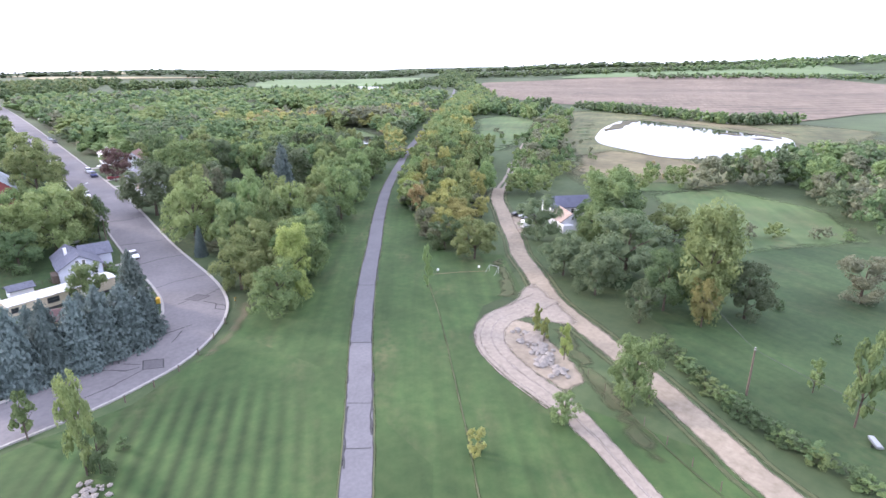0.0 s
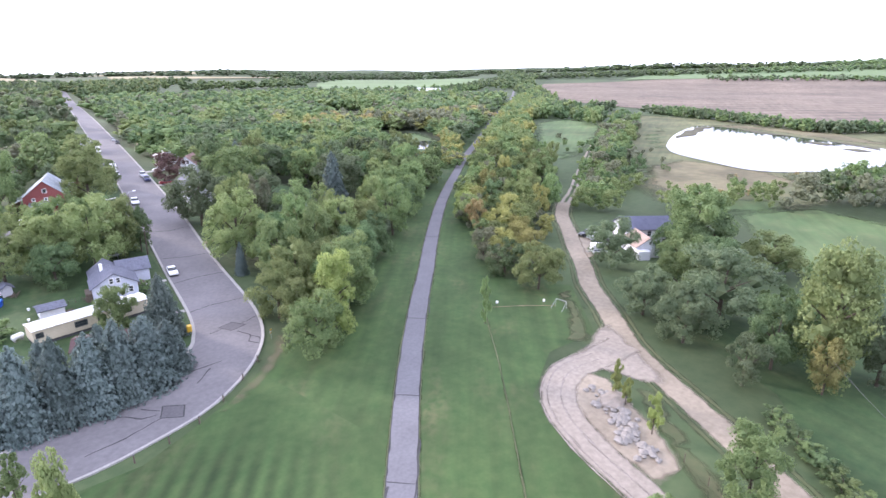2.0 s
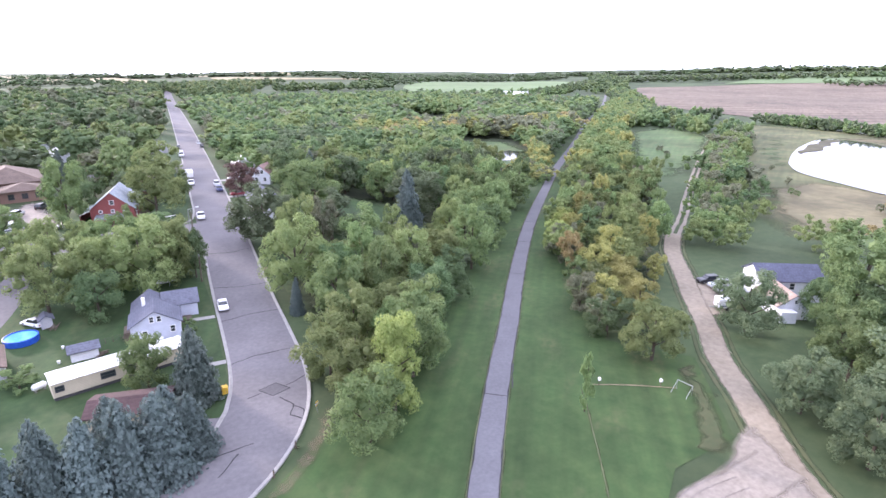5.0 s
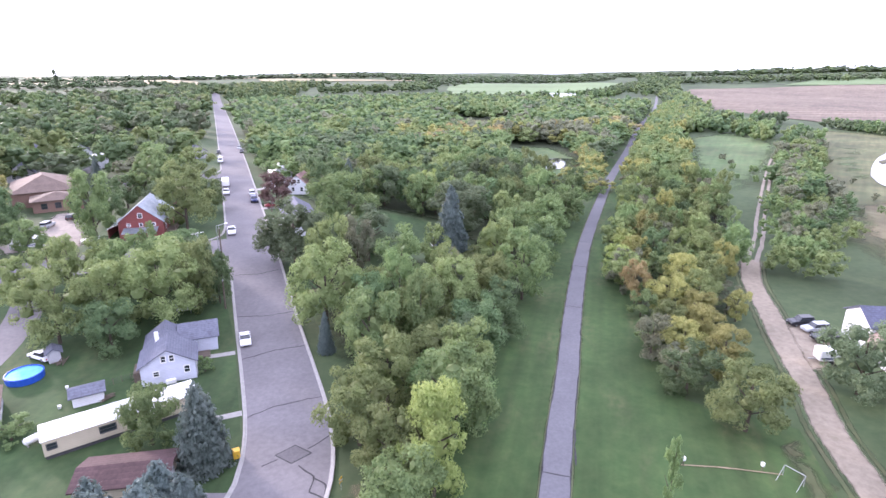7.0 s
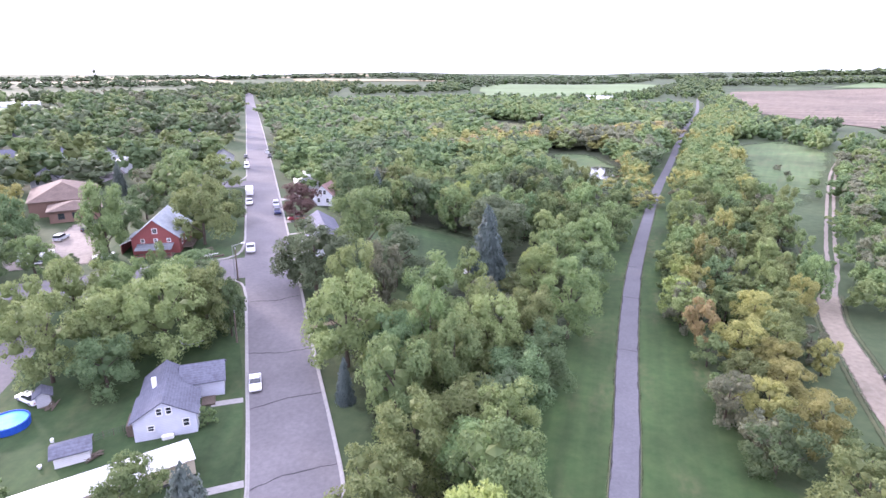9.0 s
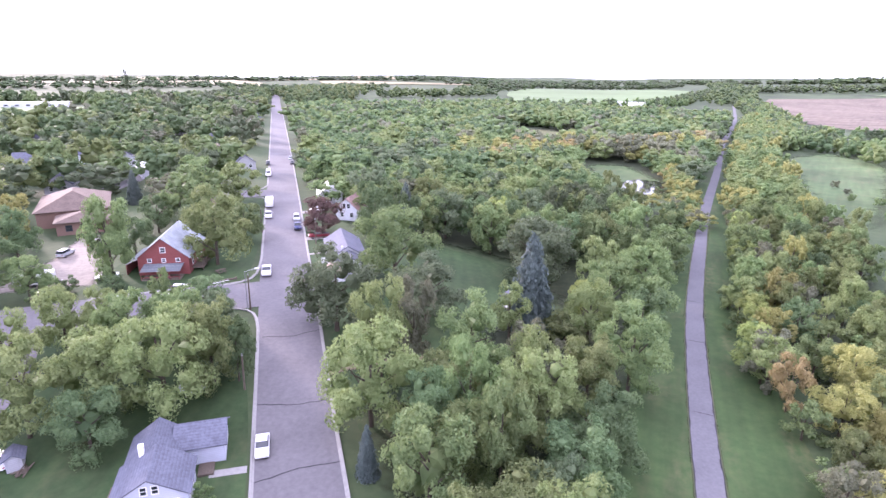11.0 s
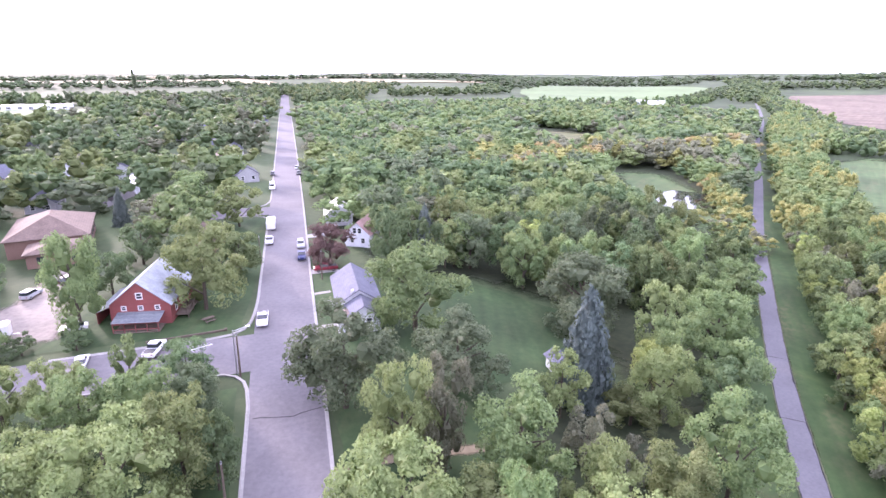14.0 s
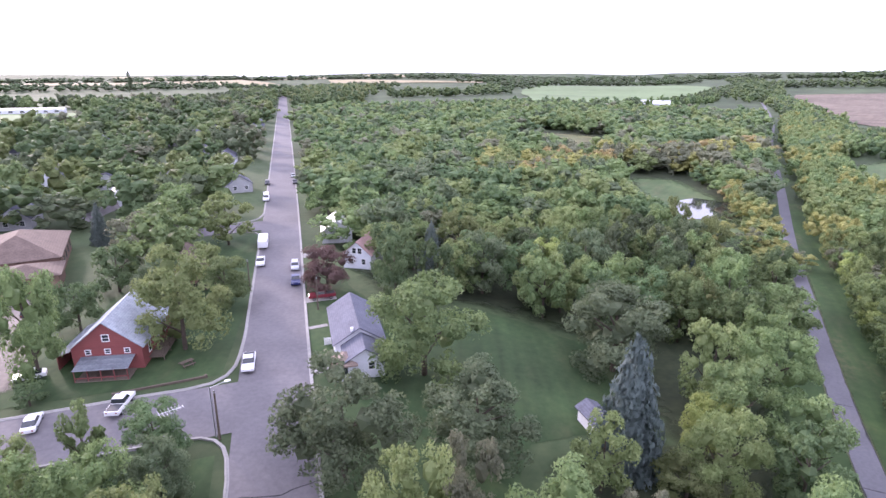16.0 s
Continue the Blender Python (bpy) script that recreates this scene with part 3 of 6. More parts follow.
# ---- trees ----
ICO = {0: (np.array([(1, 0, 0), (-1, 0, 0), (0, 1, 0), (0, -1, 0), (0, 0, 1), (0, 0, -1)], float),
           [[0, 2, 4], [2, 1, 4], [1, 3, 4], [3, 0, 4], [2, 0, 5], [1, 2, 5], [3, 1, 5], [0, 3, 5]])}
for sub in (1,):
    bm = bmesh.new()
    bmesh.ops.create_icosphere(bm, subdivisions=sub, radius=1.0)
    bm.verts.ensure_lookup_table()
    ICO[sub] = (np.array([v.co[:] for v in bm.verts]), [[v.index for v in f.verts] for f in bm.faces])
    bm.free()


def leaf_sprays(rng, centres, outward, size):
    """Small pointed leaf sprays, facing roughly outwards."""
    n = len(centres)
    nrm = outward + rng.normal(0, 0.6, (n, 3))
    nrm /= np.linalg.norm(nrm, axis=1)[:, None]
    t = np.cross(nrm, rng.normal(0, 1, (n, 3)))
    t /= np.linalg.norm(t, axis=1)[:, None]
    b = np.cross(nrm, t)
    s = size * rng.uniform(0.6, 1.4, (n, 1))
    return np.stack([centres - t * s - b * s * 0.5, centres + t * s - b * s * 0.45, centres + b * s * 0.95], 1).reshape(-1, 3)


def crown_arrays(seed, lobes, per, leaves, size, low=0.14, shape="round", spread=1.0, fat=1.0):
    """A crown one unit high and one wide: limbs end in lobes, each lobe carries leafy clumps, with gaps between."""
    rng = np.random.default_rng(seed)
    V, F, at = [], [], 0
    balls = []
    for k in range(lobes):
        u = (k + 0.5) / lobes
        h = 1 - u ** 1.15
        if shape == "round":
            rad = 0.33 * math.sqrt(max(0.02, 1 - (h * 1.5 - 0.55) ** 2)) if h > 0.37 else 0.33 * (0.66 + 0.92 * h)
        elif shape == "tall":
            rad = 0.27 * (1 - abs(h - 0.42) * 1.15)
        else:
            rad = 0.34 * (1 - 0.4 * h)
        a = k * 2.39996 + rng.uniform(-0.45, 0.45)
        rr = rad * (rng.uniform(0.2, 0.55) if k % 4 == 3 else rng.uniform(0.8, 1.15)) * spread
        r = fat * rng.uniform(0.125, 0.205) * (0.85 if h > 0.85 else 1.0)
        c = np.array([rr * math.cos(a), rr * math.sin(a), low + 0.08 + (0.80 - low) * h + rng.uniform(-0.05, 0.05)])
        out = np.array([math.cos(a) * 0.55, math.sin(a) * 0.55, 0.35 + 0.5 * h])
        balls.append((c, r * 0.82, None))
        for _ in range(per):
            d = rng.normal(0, 0.62, 3) + out
            d /= np.linalg.norm(d)
            balls.append((c + d * r * rng.uniform(0.62, 1.05) * np.array([1, 1, 0.85]), r * rng.uniform(0.34, 0.6), d))
    balls.append((np.array([0, 0, low + (1 - low) * 0.42]), 0.2, None))
    leafy = [b for b in balls if b[2] is not None]
    area = sum(b[1] ** 2 for b in leafy)
    for c, r, d0 in balls:
        iv, fi = ICO[0 if d0 is not None or not per else 1]
        V.append(c + iv * np.array([r, r, r * 0.85]) * (0.55 if leaves > 2000 and d0 is not None else 0.68 if leaves > 600 else 0.98) * rng.uniform(0.75, 1.15, (len(iv), 1)))
        F += [[at + i for i in f] for f in fi]
        at += len(iv)
        if d0 is None:
            continue
        n = max(2, int(leaves * r * r / area))
        d = rng.normal(0, 1, (n, 3)) + d0 * 0.75 + np.array([0, 0, 0.3])
        d /= np.linalg.norm(d, axis=1)[:, None]
        pos = c + d * r * np.array([1, 1, 0.88]) * rng.uniform(0.78, 1.36, (n, 1)) ** 0.9
        V.append(leaf_sprays(rng, pos, d, size))
        F += [[at + 3 * i, at + 3 * i + 1, at + 3 * i + 2] for i in range(n)]
        at += 3 * n
    return np.concatenate(V), F


def conifer_arrays(seed, whorls, per, size):
    """A spruce one unit high and wide: drooping tiers of needled boughs that narrow to a point."""
    rng = np.random.default_rng(seed)
    V, F, at = [], [], 0
    for k in range(whorls):
        u = k / (whorls - 1)
        z0, rad = 0.05 + 0.93 * u, 0.52 * (1 - u) ** 0.62 + 0.02
        boughs = max(4, int(13 * (1 - u) + 4))
        for j in range(boughs):
            a = 2 * math.pi * (j + rng.uniform(-0.3, 0.3)) / boughs + k
            ln = rad * rng.uniform(0.75, 1.12)
            n = max(3, int(per * ln / 0.5))
            s = rng.uniform(0.15, 1.0, n) ** 0.7 * ln
            side = rng.normal(0, 0.045, n) * (0.4 + s / 0.5)
            pos = np.stack([s * math.cos(a) - side * math.sin(a), s * math.sin(a) + side * math.cos(a), z0 - 0.10 * s + rng.normal(0, 0.012, n)], 1)
            out = np.stack([np.full(n, math.cos(a)), np.full(n, math.sin(a)), np.full(n, 0.9)], 1)
            V.append(leaf_sprays(rng, pos, out, size))
            F += [[at + 3 * i, at + 3 * i + 1, at + 3 * i + 2] for i in range(n)]
            at += 3 * n
    n = 14
    ring = [(0.36 * (1 - h) ** 0.8 * math.cos(2 * math.pi * i / n), 0.36 * (1 - h) ** 0.8 * math.sin(2 * math.pi * i / n), 0.06 + 0.9 * h) for h in (0, 0.5, 0.97) for i in range(n)]
    V.append(np.array(ring))
    F += [[at + r * n + i, at + r * n + (i + 1) % n, at + (r + 1) * n + (i + 1) % n, at + (r + 1) * n + i] for r in range(2) for i in range(n)]
    return np.concatenate(V), F


def trunk_bmesh(seed, top=0.75, r=0.028, limbs=5):
    rng = random.Random(seed)
    bm = bmesh.new()
    tube(bm, (0, 0, -0.02), (0.01, 0, top * 0.45), r, r * 0.75)
    tube(bm, (0.01, 0, top * 0.45), (0, 0.02, top), r * 0.75, r * 0.3)
    for k in range(limbs):
        a, h = k * 2.4 + rng.uniform(-0.3, 0.3), rng.uniform(0.18, 0.5)
        tube(bm, (0, 0, h), (0.27 * math.cos(a), 0.27 * math.sin(a), h + rng.uniform(0.15, 0.3)), r * 0.45, r * 0.15, 5)
    return bm


def mesh_of(name, arrays, mat_):
    m = bpy.data.meshes.new(name)
    m.from_pydata(arrays[0].tolist(), [], arrays[1])
    m.materials.append(mat_)
    return m


SHAPES = {
    "round": [crown_arrays(s, 12, 6, 3000, 0.0200, low=0.07) for s in (1, 2, 3, 4, 5, 6)],
    "tall": [crown_arrays(s, 13, 5, 3000, 0.0185, shape="tall", low=0.08) for s in (11, 12)],
    "bush": [crown_arrays(s, 10, 5, 1700, 0.025, low=-0.04, shape="bush") for s in (21, 22, 23)],
    "thin": [crown_arrays(s, 11, 4, 1400, 0.026, shape="tall", low=0.12) for s in (31, 32)],
    "cone": [conifer_arrays(s, 30, 38, 0.027) for s in (41, 42, 43)],
}
# fuller crowns with finer leaves for the large trees that stand alone or along the street
FINE = {
    "round": [crown_arrays(s, 15, 7, 8200, 0.0136, low=0.05) for s in (51, 52, 53, 54)],
    "tall": [crown_arrays(s, 17, 7, 8200, 0.0136, shape="tall", low=0.06) for s in (55, 56)],
    "bush": [crown_arrays(s, 12, 6, 4500, 0.016, low=-0.04, shape="bush") for s in (57,)],
}
MESHES, TRUNKS = {}, {}
for k in range(3):
    bm = trunk_bmesh(k)
    TRUNKS[k] = bpy.data.meshes.new("trunk")
    bm.to_mesh(TRUNKS[k])
    bm.free()
    TRUNKS[k].materials.append(M_BARK)
bm = a_tube((0, 0, -0.02), (0, 0, 0.9), 0.03, 0.006)
TRUNKS["cone"] = bpy.data.meshes.new("trunk")
bm.to_mesh(TRUNKS["cone"])
bm.free()
TRUNKS["cone"].materials.append(M_BARK)

# kind: shape, leaf, name, label, category
KINDS = {
    "round": ("round", "green", "tree", "full leafy green broadleaf tree", "tree"),
    "deep": ("round", "deep", "tree", "dense dark green broadleaf tree", "tree"),
    "yg": ("round", "yg", "tree", "yellow-green broadleaf tree turning in late summer", "tree"),
    "oak": ("round", "oak", "oak_tree", "broad dark grey-green oak tree", "tree"),
    "cotton": ("tall", "yg", "cottonwood_tree", "tall pale green cottonwood tree", "tree"),
    "young": ("thin", "green", "young_tree", "slender young green tree in grass", "tree"),
    "small": ("round", "green", "small_tree", "small bright green tree in the grass", "tree"),
    "sapl": ("thin", "lime", "sapling", "slender lime-green sapling on rubble", "tree"),
    "lime": ("round", "lime", "tree", "bright lime-yellow broadleaf tree", "tree"),
    "bright": ("tall", "lime", "tree", "tall bright yellow-green tree", "tree"),
    "yel": ("round", "yellow", "tree", "broadleaf tree turning yellow in autumn", "tree"),
    "ytree": ("tall", "yg", "tree", "upright yellow-green tree beside the trail", "tree"),
    "orange": ("round", "orange", "tree", "broadleaf tree with orange-brown leaves", "tree"),
    "brown": ("bush", "brown", "shrub", "dry grey-brown leafless-looking shrub", "shrub"),
    "olive": ("bush", "brown", "shrub", "dusty grey-olive bushy shrub", "shrub"),
    "dkbush": ("bush", "deep", "shrub", "dense rounded dark green shrub", "shrub"),
    "bush": ("bush", "green", "shrub", "dense rounded green shrub", "shrub"),
    "ybush": ("bush", "yellow", "shrub", "small yellow shrub in the grass", "shrub"),
    "tiny": ("bush", "deep", "shrub", "tiny round green shrub in the grass", "shrub"),
    "maroon": ("round", "maroon", "tree", "dark maroon-leaved tree by the street", "tree"),
    "poplar": ("thin", "oak", "poplar_tree", "tall narrow dark poplar beyond the town", "tree"),
    "bspruce": ("cone", "blue", "spruce_tree", "blue-grey spruce tree with drooping boughs", "tree"),
    "spruce": ("cone", "spruce", "spruce_tree", "dark green spruce with drooping boughs", "tree"),
}
trng = random.Random(7)
PLANTED = []


def plant(kind, x, y, h, w, label="", group="", z=None, fine=None):
    shape, leaf, name, text, cat = KINDS[kind]
    fine = (w > 5.5 and y < 205) if fine is None else fine
    fine = fine and shape in FINE
    store = FINE if fine else SHAPES
    i = trng.randrange(len(store[shape]))
    key = (shape, i, leaf, fine)
    if key not in MESHES:
        MESHES[key] = mesh_of("crown", store[shape][i], LEAF[leaf])
    th = new(name)
    th.empty_display_size = 0.3
    th.matrix_basis = pose(x, y, gz(x, y) if z is None else z, 0, 0, trng.uniform(0, 360)) @ Matrix.Diagonal((w, w * trng.uniform(0.92, 1.08), h, 1))
    tagged(th, label or text, cat, group)
    link("crown", MESHES[key], None, th)
    link("trunk", TRUNKS["cone" if shape == "cone" else trng.randrange(3)], None, th)
    PLANTED.append((x, y, w))


for row in [("yg", 5.9, 61.8, 10.6, 3.4), ("dkbush", 6.9, 61.2, 5.2, 3.6), ("tiny", 9.5, 63.5, 1.4, 1.3), ("young", 3, 72, 5.6, 3.4), ("spruce", 21.9, 99.6, 9.9, 6.0), ("round", 17.0, 105.4, 7.4, 6.0), ("ybush", 34, 38, 3.2, 2.4),
            ("small", 44.5, 35, 4.0, 3.6), ("small", 54, 32, 8.3, 6.0), ("sapl", 60, 50, 4.6, 1.9), ("sapl", 59, 48, 3.6, 1.8), ("sapl", 56.5, 43, 5.2, 2.5), ("young", 61, 74, 7.9, 2.6)]:
    plant(*row)
for row in [("bspruce", 4.5, 84.5, 10.5, 6.1), ("bspruce", 8, 84.8, 10.3, 5.9), ("bspruce", 11, 85, 9.8, 6.1), ("bspruce", 14, 86, 10.1, 6.8), ("bspruce", 17, 87, 9.4, 7.1),
            ("bspruce", 20, 89, 7.4, 5.7), ("bspruce", 7, 89.5, 8.4, 5.3), ("bspruce", 13, 91, 8.0, 5.9), ("bspruce", 18, 92, 7.2, 6.4), ("bspruce", 1, 85, 8.5, 5.0)]:
    plant(*row, group="row of blue spruces")
for row in [("yg", 78, 78.5, 8.2, 8.8), ("dkbush", 78, 87, 6.6, 7.8), ("yel", 91, 96, 6.4, 7.0), ("yel", 95, 106, 7, 7), ("yel", 103, 99, 5.5, 5), ("olive", 81, 96, 7, 6), ("yel", 86, 88, 7.5, 7),
            ("olive", 80, 90.5, 5.0, 5.6), ("yel", 84, 93, 6.6, 6.4), ("yg", 88, 99.5, 6.4, 6.4), ("bush", 83.5, 99, 4.4, 5.0), ("yel", 96, 101, 6.2, 6.2), ("bush", 90, 107, 5, 5.4), ("orange", 93.5, 112, 8, 5.4), ("bush", 99, 122, 4.6, 5.4), ("bush", 106, 131, 4.6, 5.4), ("bush", 113, 140, 4.6, 5.4), ("bush", 85, 83, 5.6, 6.0), ("brown", 106, 103, 5, 5), ("olive", 100, 120, 7, 5.5)]:
    plant(*row)
for row in [("cotton", 83.5, 36, 17.2, 13.0), ("oak", 89, 52, 11.8, 14), ("oak", 79, 52, 8.8, 8.0), ("oak", 83, 61, 7.8, 8.6), ("oak", 74, 41.5, 6.6, 5.4), ("oak", 87, 31, 9.2, 8),
            ("round", 116, 70.5, 15, 14), ("oak", 98, 77.5, 9.6, 9.4), ("deep", 81, 41, 9.5, 7), ("yel", 79.5, 34.5, 7.6, 4.5), ("olive", 107, 20, 8.2, 9)]:
    plant(*row)
for row in [("young", 66.5, 13, 11, 4.2), ("young", 71, 18, 4.5, 2.6), ("tiny", 87, 19, 1.7, 1.1), ("tiny", 94, 28, 1.9, 1.7), ("bush", 94, 46, 6.4, 6), ("deep", 105, 60, 9, 10),
            ("deep", 114, 66, 10, 11), ("yg", 118, 56, 8, 11), ("round", 96, 62, 9, 9), ("deep", 92, 40, 9, 8), ("young", 69, 9, 8, 4), ("deep", 111, 73, 8, 7), ("round", 104, 67, 9, 9)]:
    plant(*row)
for row in [("bright", 41.4, 84.8, 12.4, 8.2), ("round", 36.8, 81.5, 8.6, 8.6), ("yg", 37.4, 95.5, 9.4, 8.0), ("yg", 38.5, 88.5, 8.6, 7.4), ("yg", 42.5, 100, 10.8, 8.6), ("round", 44, 110, 12.4, 9.6), ("deep", 64, 111, 9.0, 9.0), ("oak", 42.5, 150, 13.2, 14.5), ("oak", 57, 149, 10.8, 13),
            ("round", 56.6, 166, 14.6, 15), ("bspruce", 73.2, 143.6, 16.6, 7.6), ("oak", 85.2, 162.4, 13.6, 17), ("yg", 46, 136, 14.6, 8.4), ("round", 57, 131, 12.6, 11.4), ("olive", 50.8, 136, 13.4, 6.4), ("yg", 42.2, 126.2, 13.8, 11.6), ("yg", 61.2, 122, 12.2, 7.4), ("yg", 69.4, 121.4, 10.0, 8.4), ("yg", 80, 136.6, 10.4, 8.4), ("olive", 66, 132, 7.6, 6.0), ("brown", 68.5, 127, 6.0, 6.0)]:
    plant(*row)
for row in [("yg", 5, 136, 12, 10), ("yg", 12, 139, 11, 10), ("yg", 19, 137, 13, 11.5), ("yg", 24.5, 141, 12, 9), ("deep", 27.6, 140.6, 9.2, 5.4), ("yg", 25, 184, 15, 13.5),
            ("round", 7, 182, 16, 10), ("round", 31, 199, 9, 9.7), ("deep", 24, 158.5, 7.6, 7.5), ("young", 18, 156.5, 9.9, 5.1), ("yg", 10, 157, 7.9, 6.5)]:
    plant(*row)
for row in [("maroon", 48.5, 200, 8.6, 9), ("round", 19, 249, 12, 15), ("yg", 31, 236, 12.3, 11.9), ("deep", 12, 212, 9, 10), ("yg", 5, 155, 9.5, 7.4), ("round", 88, 143, 11.5, 10.5),
            ("round", 100, 148, 11.2, 10.7), ("yg", 76, 137, 5, 7.5), ("lime", 83.5, 142, 8.4, 7.2), ("brown", 70.5, 144, 3.2, 3.6), ("spruce", 70, 203, 12, 5.4), ("spruce", 3, 246, 10, 4.5)]:
    plant(*row)
for row in [("bspruce", 39.8, 118, 6.5, 2.6), ("round", 14, 150, 10, 9), ("round", 20, 148, 11, 9), ("yg", 0, 148, 10, 8), ("bush", 23.5, 119.5, 2.6, 2.2), ("bush", 3, 113, 3.2, 5),
            ("bush", -1, 106, 3, 5), ("deep", 12, 131, 8, 8), ("oak", 25, 152, 8, 6), ("dkbush", 1, 175, 3.4, 5), ("dkbush", 8, 174.3, 3, 4.4), ("deep", -14, 190, 9, 9)]:
    plant(*row)


for row in [("deep", -13, 201, 10, 9), ("yel", -16, 211, 11, 10), ("deep", -11, 173, 9, 9), ("round", -4, 174, 8, 8), ("yg", -18, 180, 10, 10), ("deep", 9, 196, 8, 8), ("oak", 20, 204, 8, 9),
            ("yg", 27, 208, 9, 9), ("bush", 140, 190, 4, 6), ("bush", 152, 200, 4, 6), ("ybush", 146, 205, 4, 5), ("ybush", 158, 214, 4, 6), ("bush", 168, 222, 4, 6), ("ybush", 150, 220, 4.5, 6)]:
    plant(*row)


def inside(x, y, poly):
    hit = False
    for (x0, y0), (x1, y1) in zip(poly, poly[1:] + poly[:1]):
        if (y0 > y) != (y1 > y) and x < x0 + (x1 - x0) * (y - y0) / (y1 - y0):
            hit = not hit
    return hit


# ground that stays open among the woods
OPEN = [
    [(39, 134), (42, 165), (45, 216), (60, 226), (61, 206), (56, 184), (73, 190), (88, 171), (81, 148), (78, 141), (64, 141), (58, 126), (40, 125)],
    [(128, 178), (150, 234), (160, 262), (182, 300), (212, 292), (200, 252), (182, 216), (150, 178)],
    [(184, 340), (192, 400), (212, 458), (243, 460), (266, 418), (240, 372), (215, 340)],
    [(303, 290), (354, 298), (338, 246), (286, 209), (204, 163), (184, 168), (188, 184), (240, 232)],
]
WOODS = [
    [(38, 84), (39, 98), (41, 120), (42, 135), (46, 215), (50, 290), (64, 480), (90, 640), (330, 660), (470, 480), (320, 345), (203, 242), (112, 156), (74, 118), (56, 99), (43, 84)],
    [(84, 96), (95, 116.5), (108.5, 134), (138, 162.5), (172, 194.5), (236, 252.5), (335, 344.5), (480, 468), (520, 470), (360, 320), (300, 292), (240, 232), (188, 184), (180, 160), (152, 140), (126, 117), (110, 106)],
]


def scatter(poly, gap, seed, keep=1.0):
    rng = random.Random(seed)
    xs, ys = [p[0] for p in poly], [p[1] for p in poly]
    out = []
    j = 0
    y = min(ys)
    while y < max(ys):
        x = min(xs) + (gap / 2 if j % 2 else 0)
        while x < max(xs):
            px, py = x + rng.uniform(-0.42, 0.42) * gap, y + rng.uniform(-0.42, 0.42) * gap
            if rng.random() < keep and inside(px, py, poly) and not any(inside(px, py, o) for o in OPEN):
                out.append((px, py))
            x += gap
        y += gap * 0.87
        j += 1
    return out


def free(x, y, r):
    return all((x - a) ** 2 + (y - b) ** 2 > (0.42 * (w + r)) ** 2 for a, b, w in PLANTED)


wrng = random.Random(5)
FAR = []          # (x, y, height, width, leaf, shape)
NEAR_WOODS = [p for p in scatter(WOODS[0], 5.7, 1) if p[1] < 128] + [p for p in scatter(WOODS[0], 6.9, 4) if 128 <= p[1] < 215]
for x, y in NEAR_WOODS + [p for p in scatter(WOODS[0], 8.4, 1) if p[1] >= 215]:
    k = wrng.random()
    if y < 215:
        w = wrng.uniform(7, 10.5)
        if free(x, y, w * 0.7):
            kind = "yg" if k < 0.3 else "deep" if k < 0.55 else "oak" if k < 0.62 else "lime" if k < 0.63 else "spruce" if k < 0.64 else "round"
            h = wrng.uniform(8.5, 13)
            if kind == "spruce":
                w = 5
            plant(kind, x, y, h, w, group="woodland trees", fine=y < 128)
            PLANTED.pop()
    else:
        big = y > 330
        if big and wrng.random() < 0.30:
            continue
        band = 265 < y - 0.1 * x < 300 and x > 120
        leaf = ("yellow" if k < 0.35 else "brown" if k < 0.6 else "orange" if k < 0.75 else "yg") if band else ("yg" if k < 0.22 else "deep" if k < 0.5 else "oak" if k < 0.62 else "brown" if k < 0.67 else "green")
        FAR.append((x, y, wrng.uniform(8, 14), wrng.uniform(10.5, 16.5) * (1.15 if big else 1), leaf))
for x, y in scatter(WOODS[1], 5.6, 2):
    k = wrng.random()
    if y < 190:
        w = wrng.uniform(5, 8)
        if free(x, y, w * 0.6):
            kind = "yg" if k < 0.36 else "yel" if k < 0.50 else "deep" if k < 0.58 else "olive" if k < 0.66 else "bush" if k < 0.80 else "ytree" if k < 0.86 else "round"
            plant(kind, x, y, wrng.uniform(6, 10), w, group="trees beside the trail", fine=y < 112)
            PLANTED.pop()
    else:
        FAR.append((x, y, wrng.uniform(7, 11), wrng.uniform(7, 10), "yg" if k < 0.5 else "yellow" if k < 0.6 else "green"))


for k in range(20):
    u = k / 19
    x, y = 96 + (172 - 96) * u ** 1.1 + wrng.uniform(-0.8, 0.8), 119 + (194 - 119) * u ** 1.1 + wrng.uniform(-0.8, 0.8)
    plant(wrng.choice(["yg", "yg", "round", "lime", "yg", "olive"]), x, y, wrng.uniform(5.5, 8.5), wrng.uniform(5, 7), group="trees beside the trail", fine=False)


for x, y in [(148 + 3.9 * k + wrng.uniform(-3, 3), 186 + 4.6 * k + wrng.uniform(-6, 6)) for k in range(6) for _ in range(4)]:
    FAR.append((x, y, wrng.uniform(3.4, 5.2), wrng.uniform(5, 8), wrng.choice(["yg", "yellow", "brown", "green"])))
for x, y in [(173 + 3.4 * k + wrng.uniform(-2, 2), 217 + 4.4 * k + wrng.uniform(-2, 2)) for k in range(9) for _ in range(2)]:
    FAR.append((x, y, wrng.uniform(5, 8), wrng.uniform(6, 8), wrng.choice(["yg", "yellow", "yellow", "orange"])))


def far_row(pts, width, gap, h, mix, seed):
    rng = random.Random(seed)
    for p in curve_points(pts, gap):
        for _ in range(max(1, int(width / gap))):
            x, y = p.x + rng.uniform(-0.5, 0.5) * width, p.y + rng.uniform(-0.5, 0.5) * width
            hh = h * rng.uniform(0.7, 1.2)
            FAR.append((x, y, hh, max(hh, gap * 1.1 if gap > 12 else 0) * rng.uniform(0.8, 1.2), rng.choice(mix)))


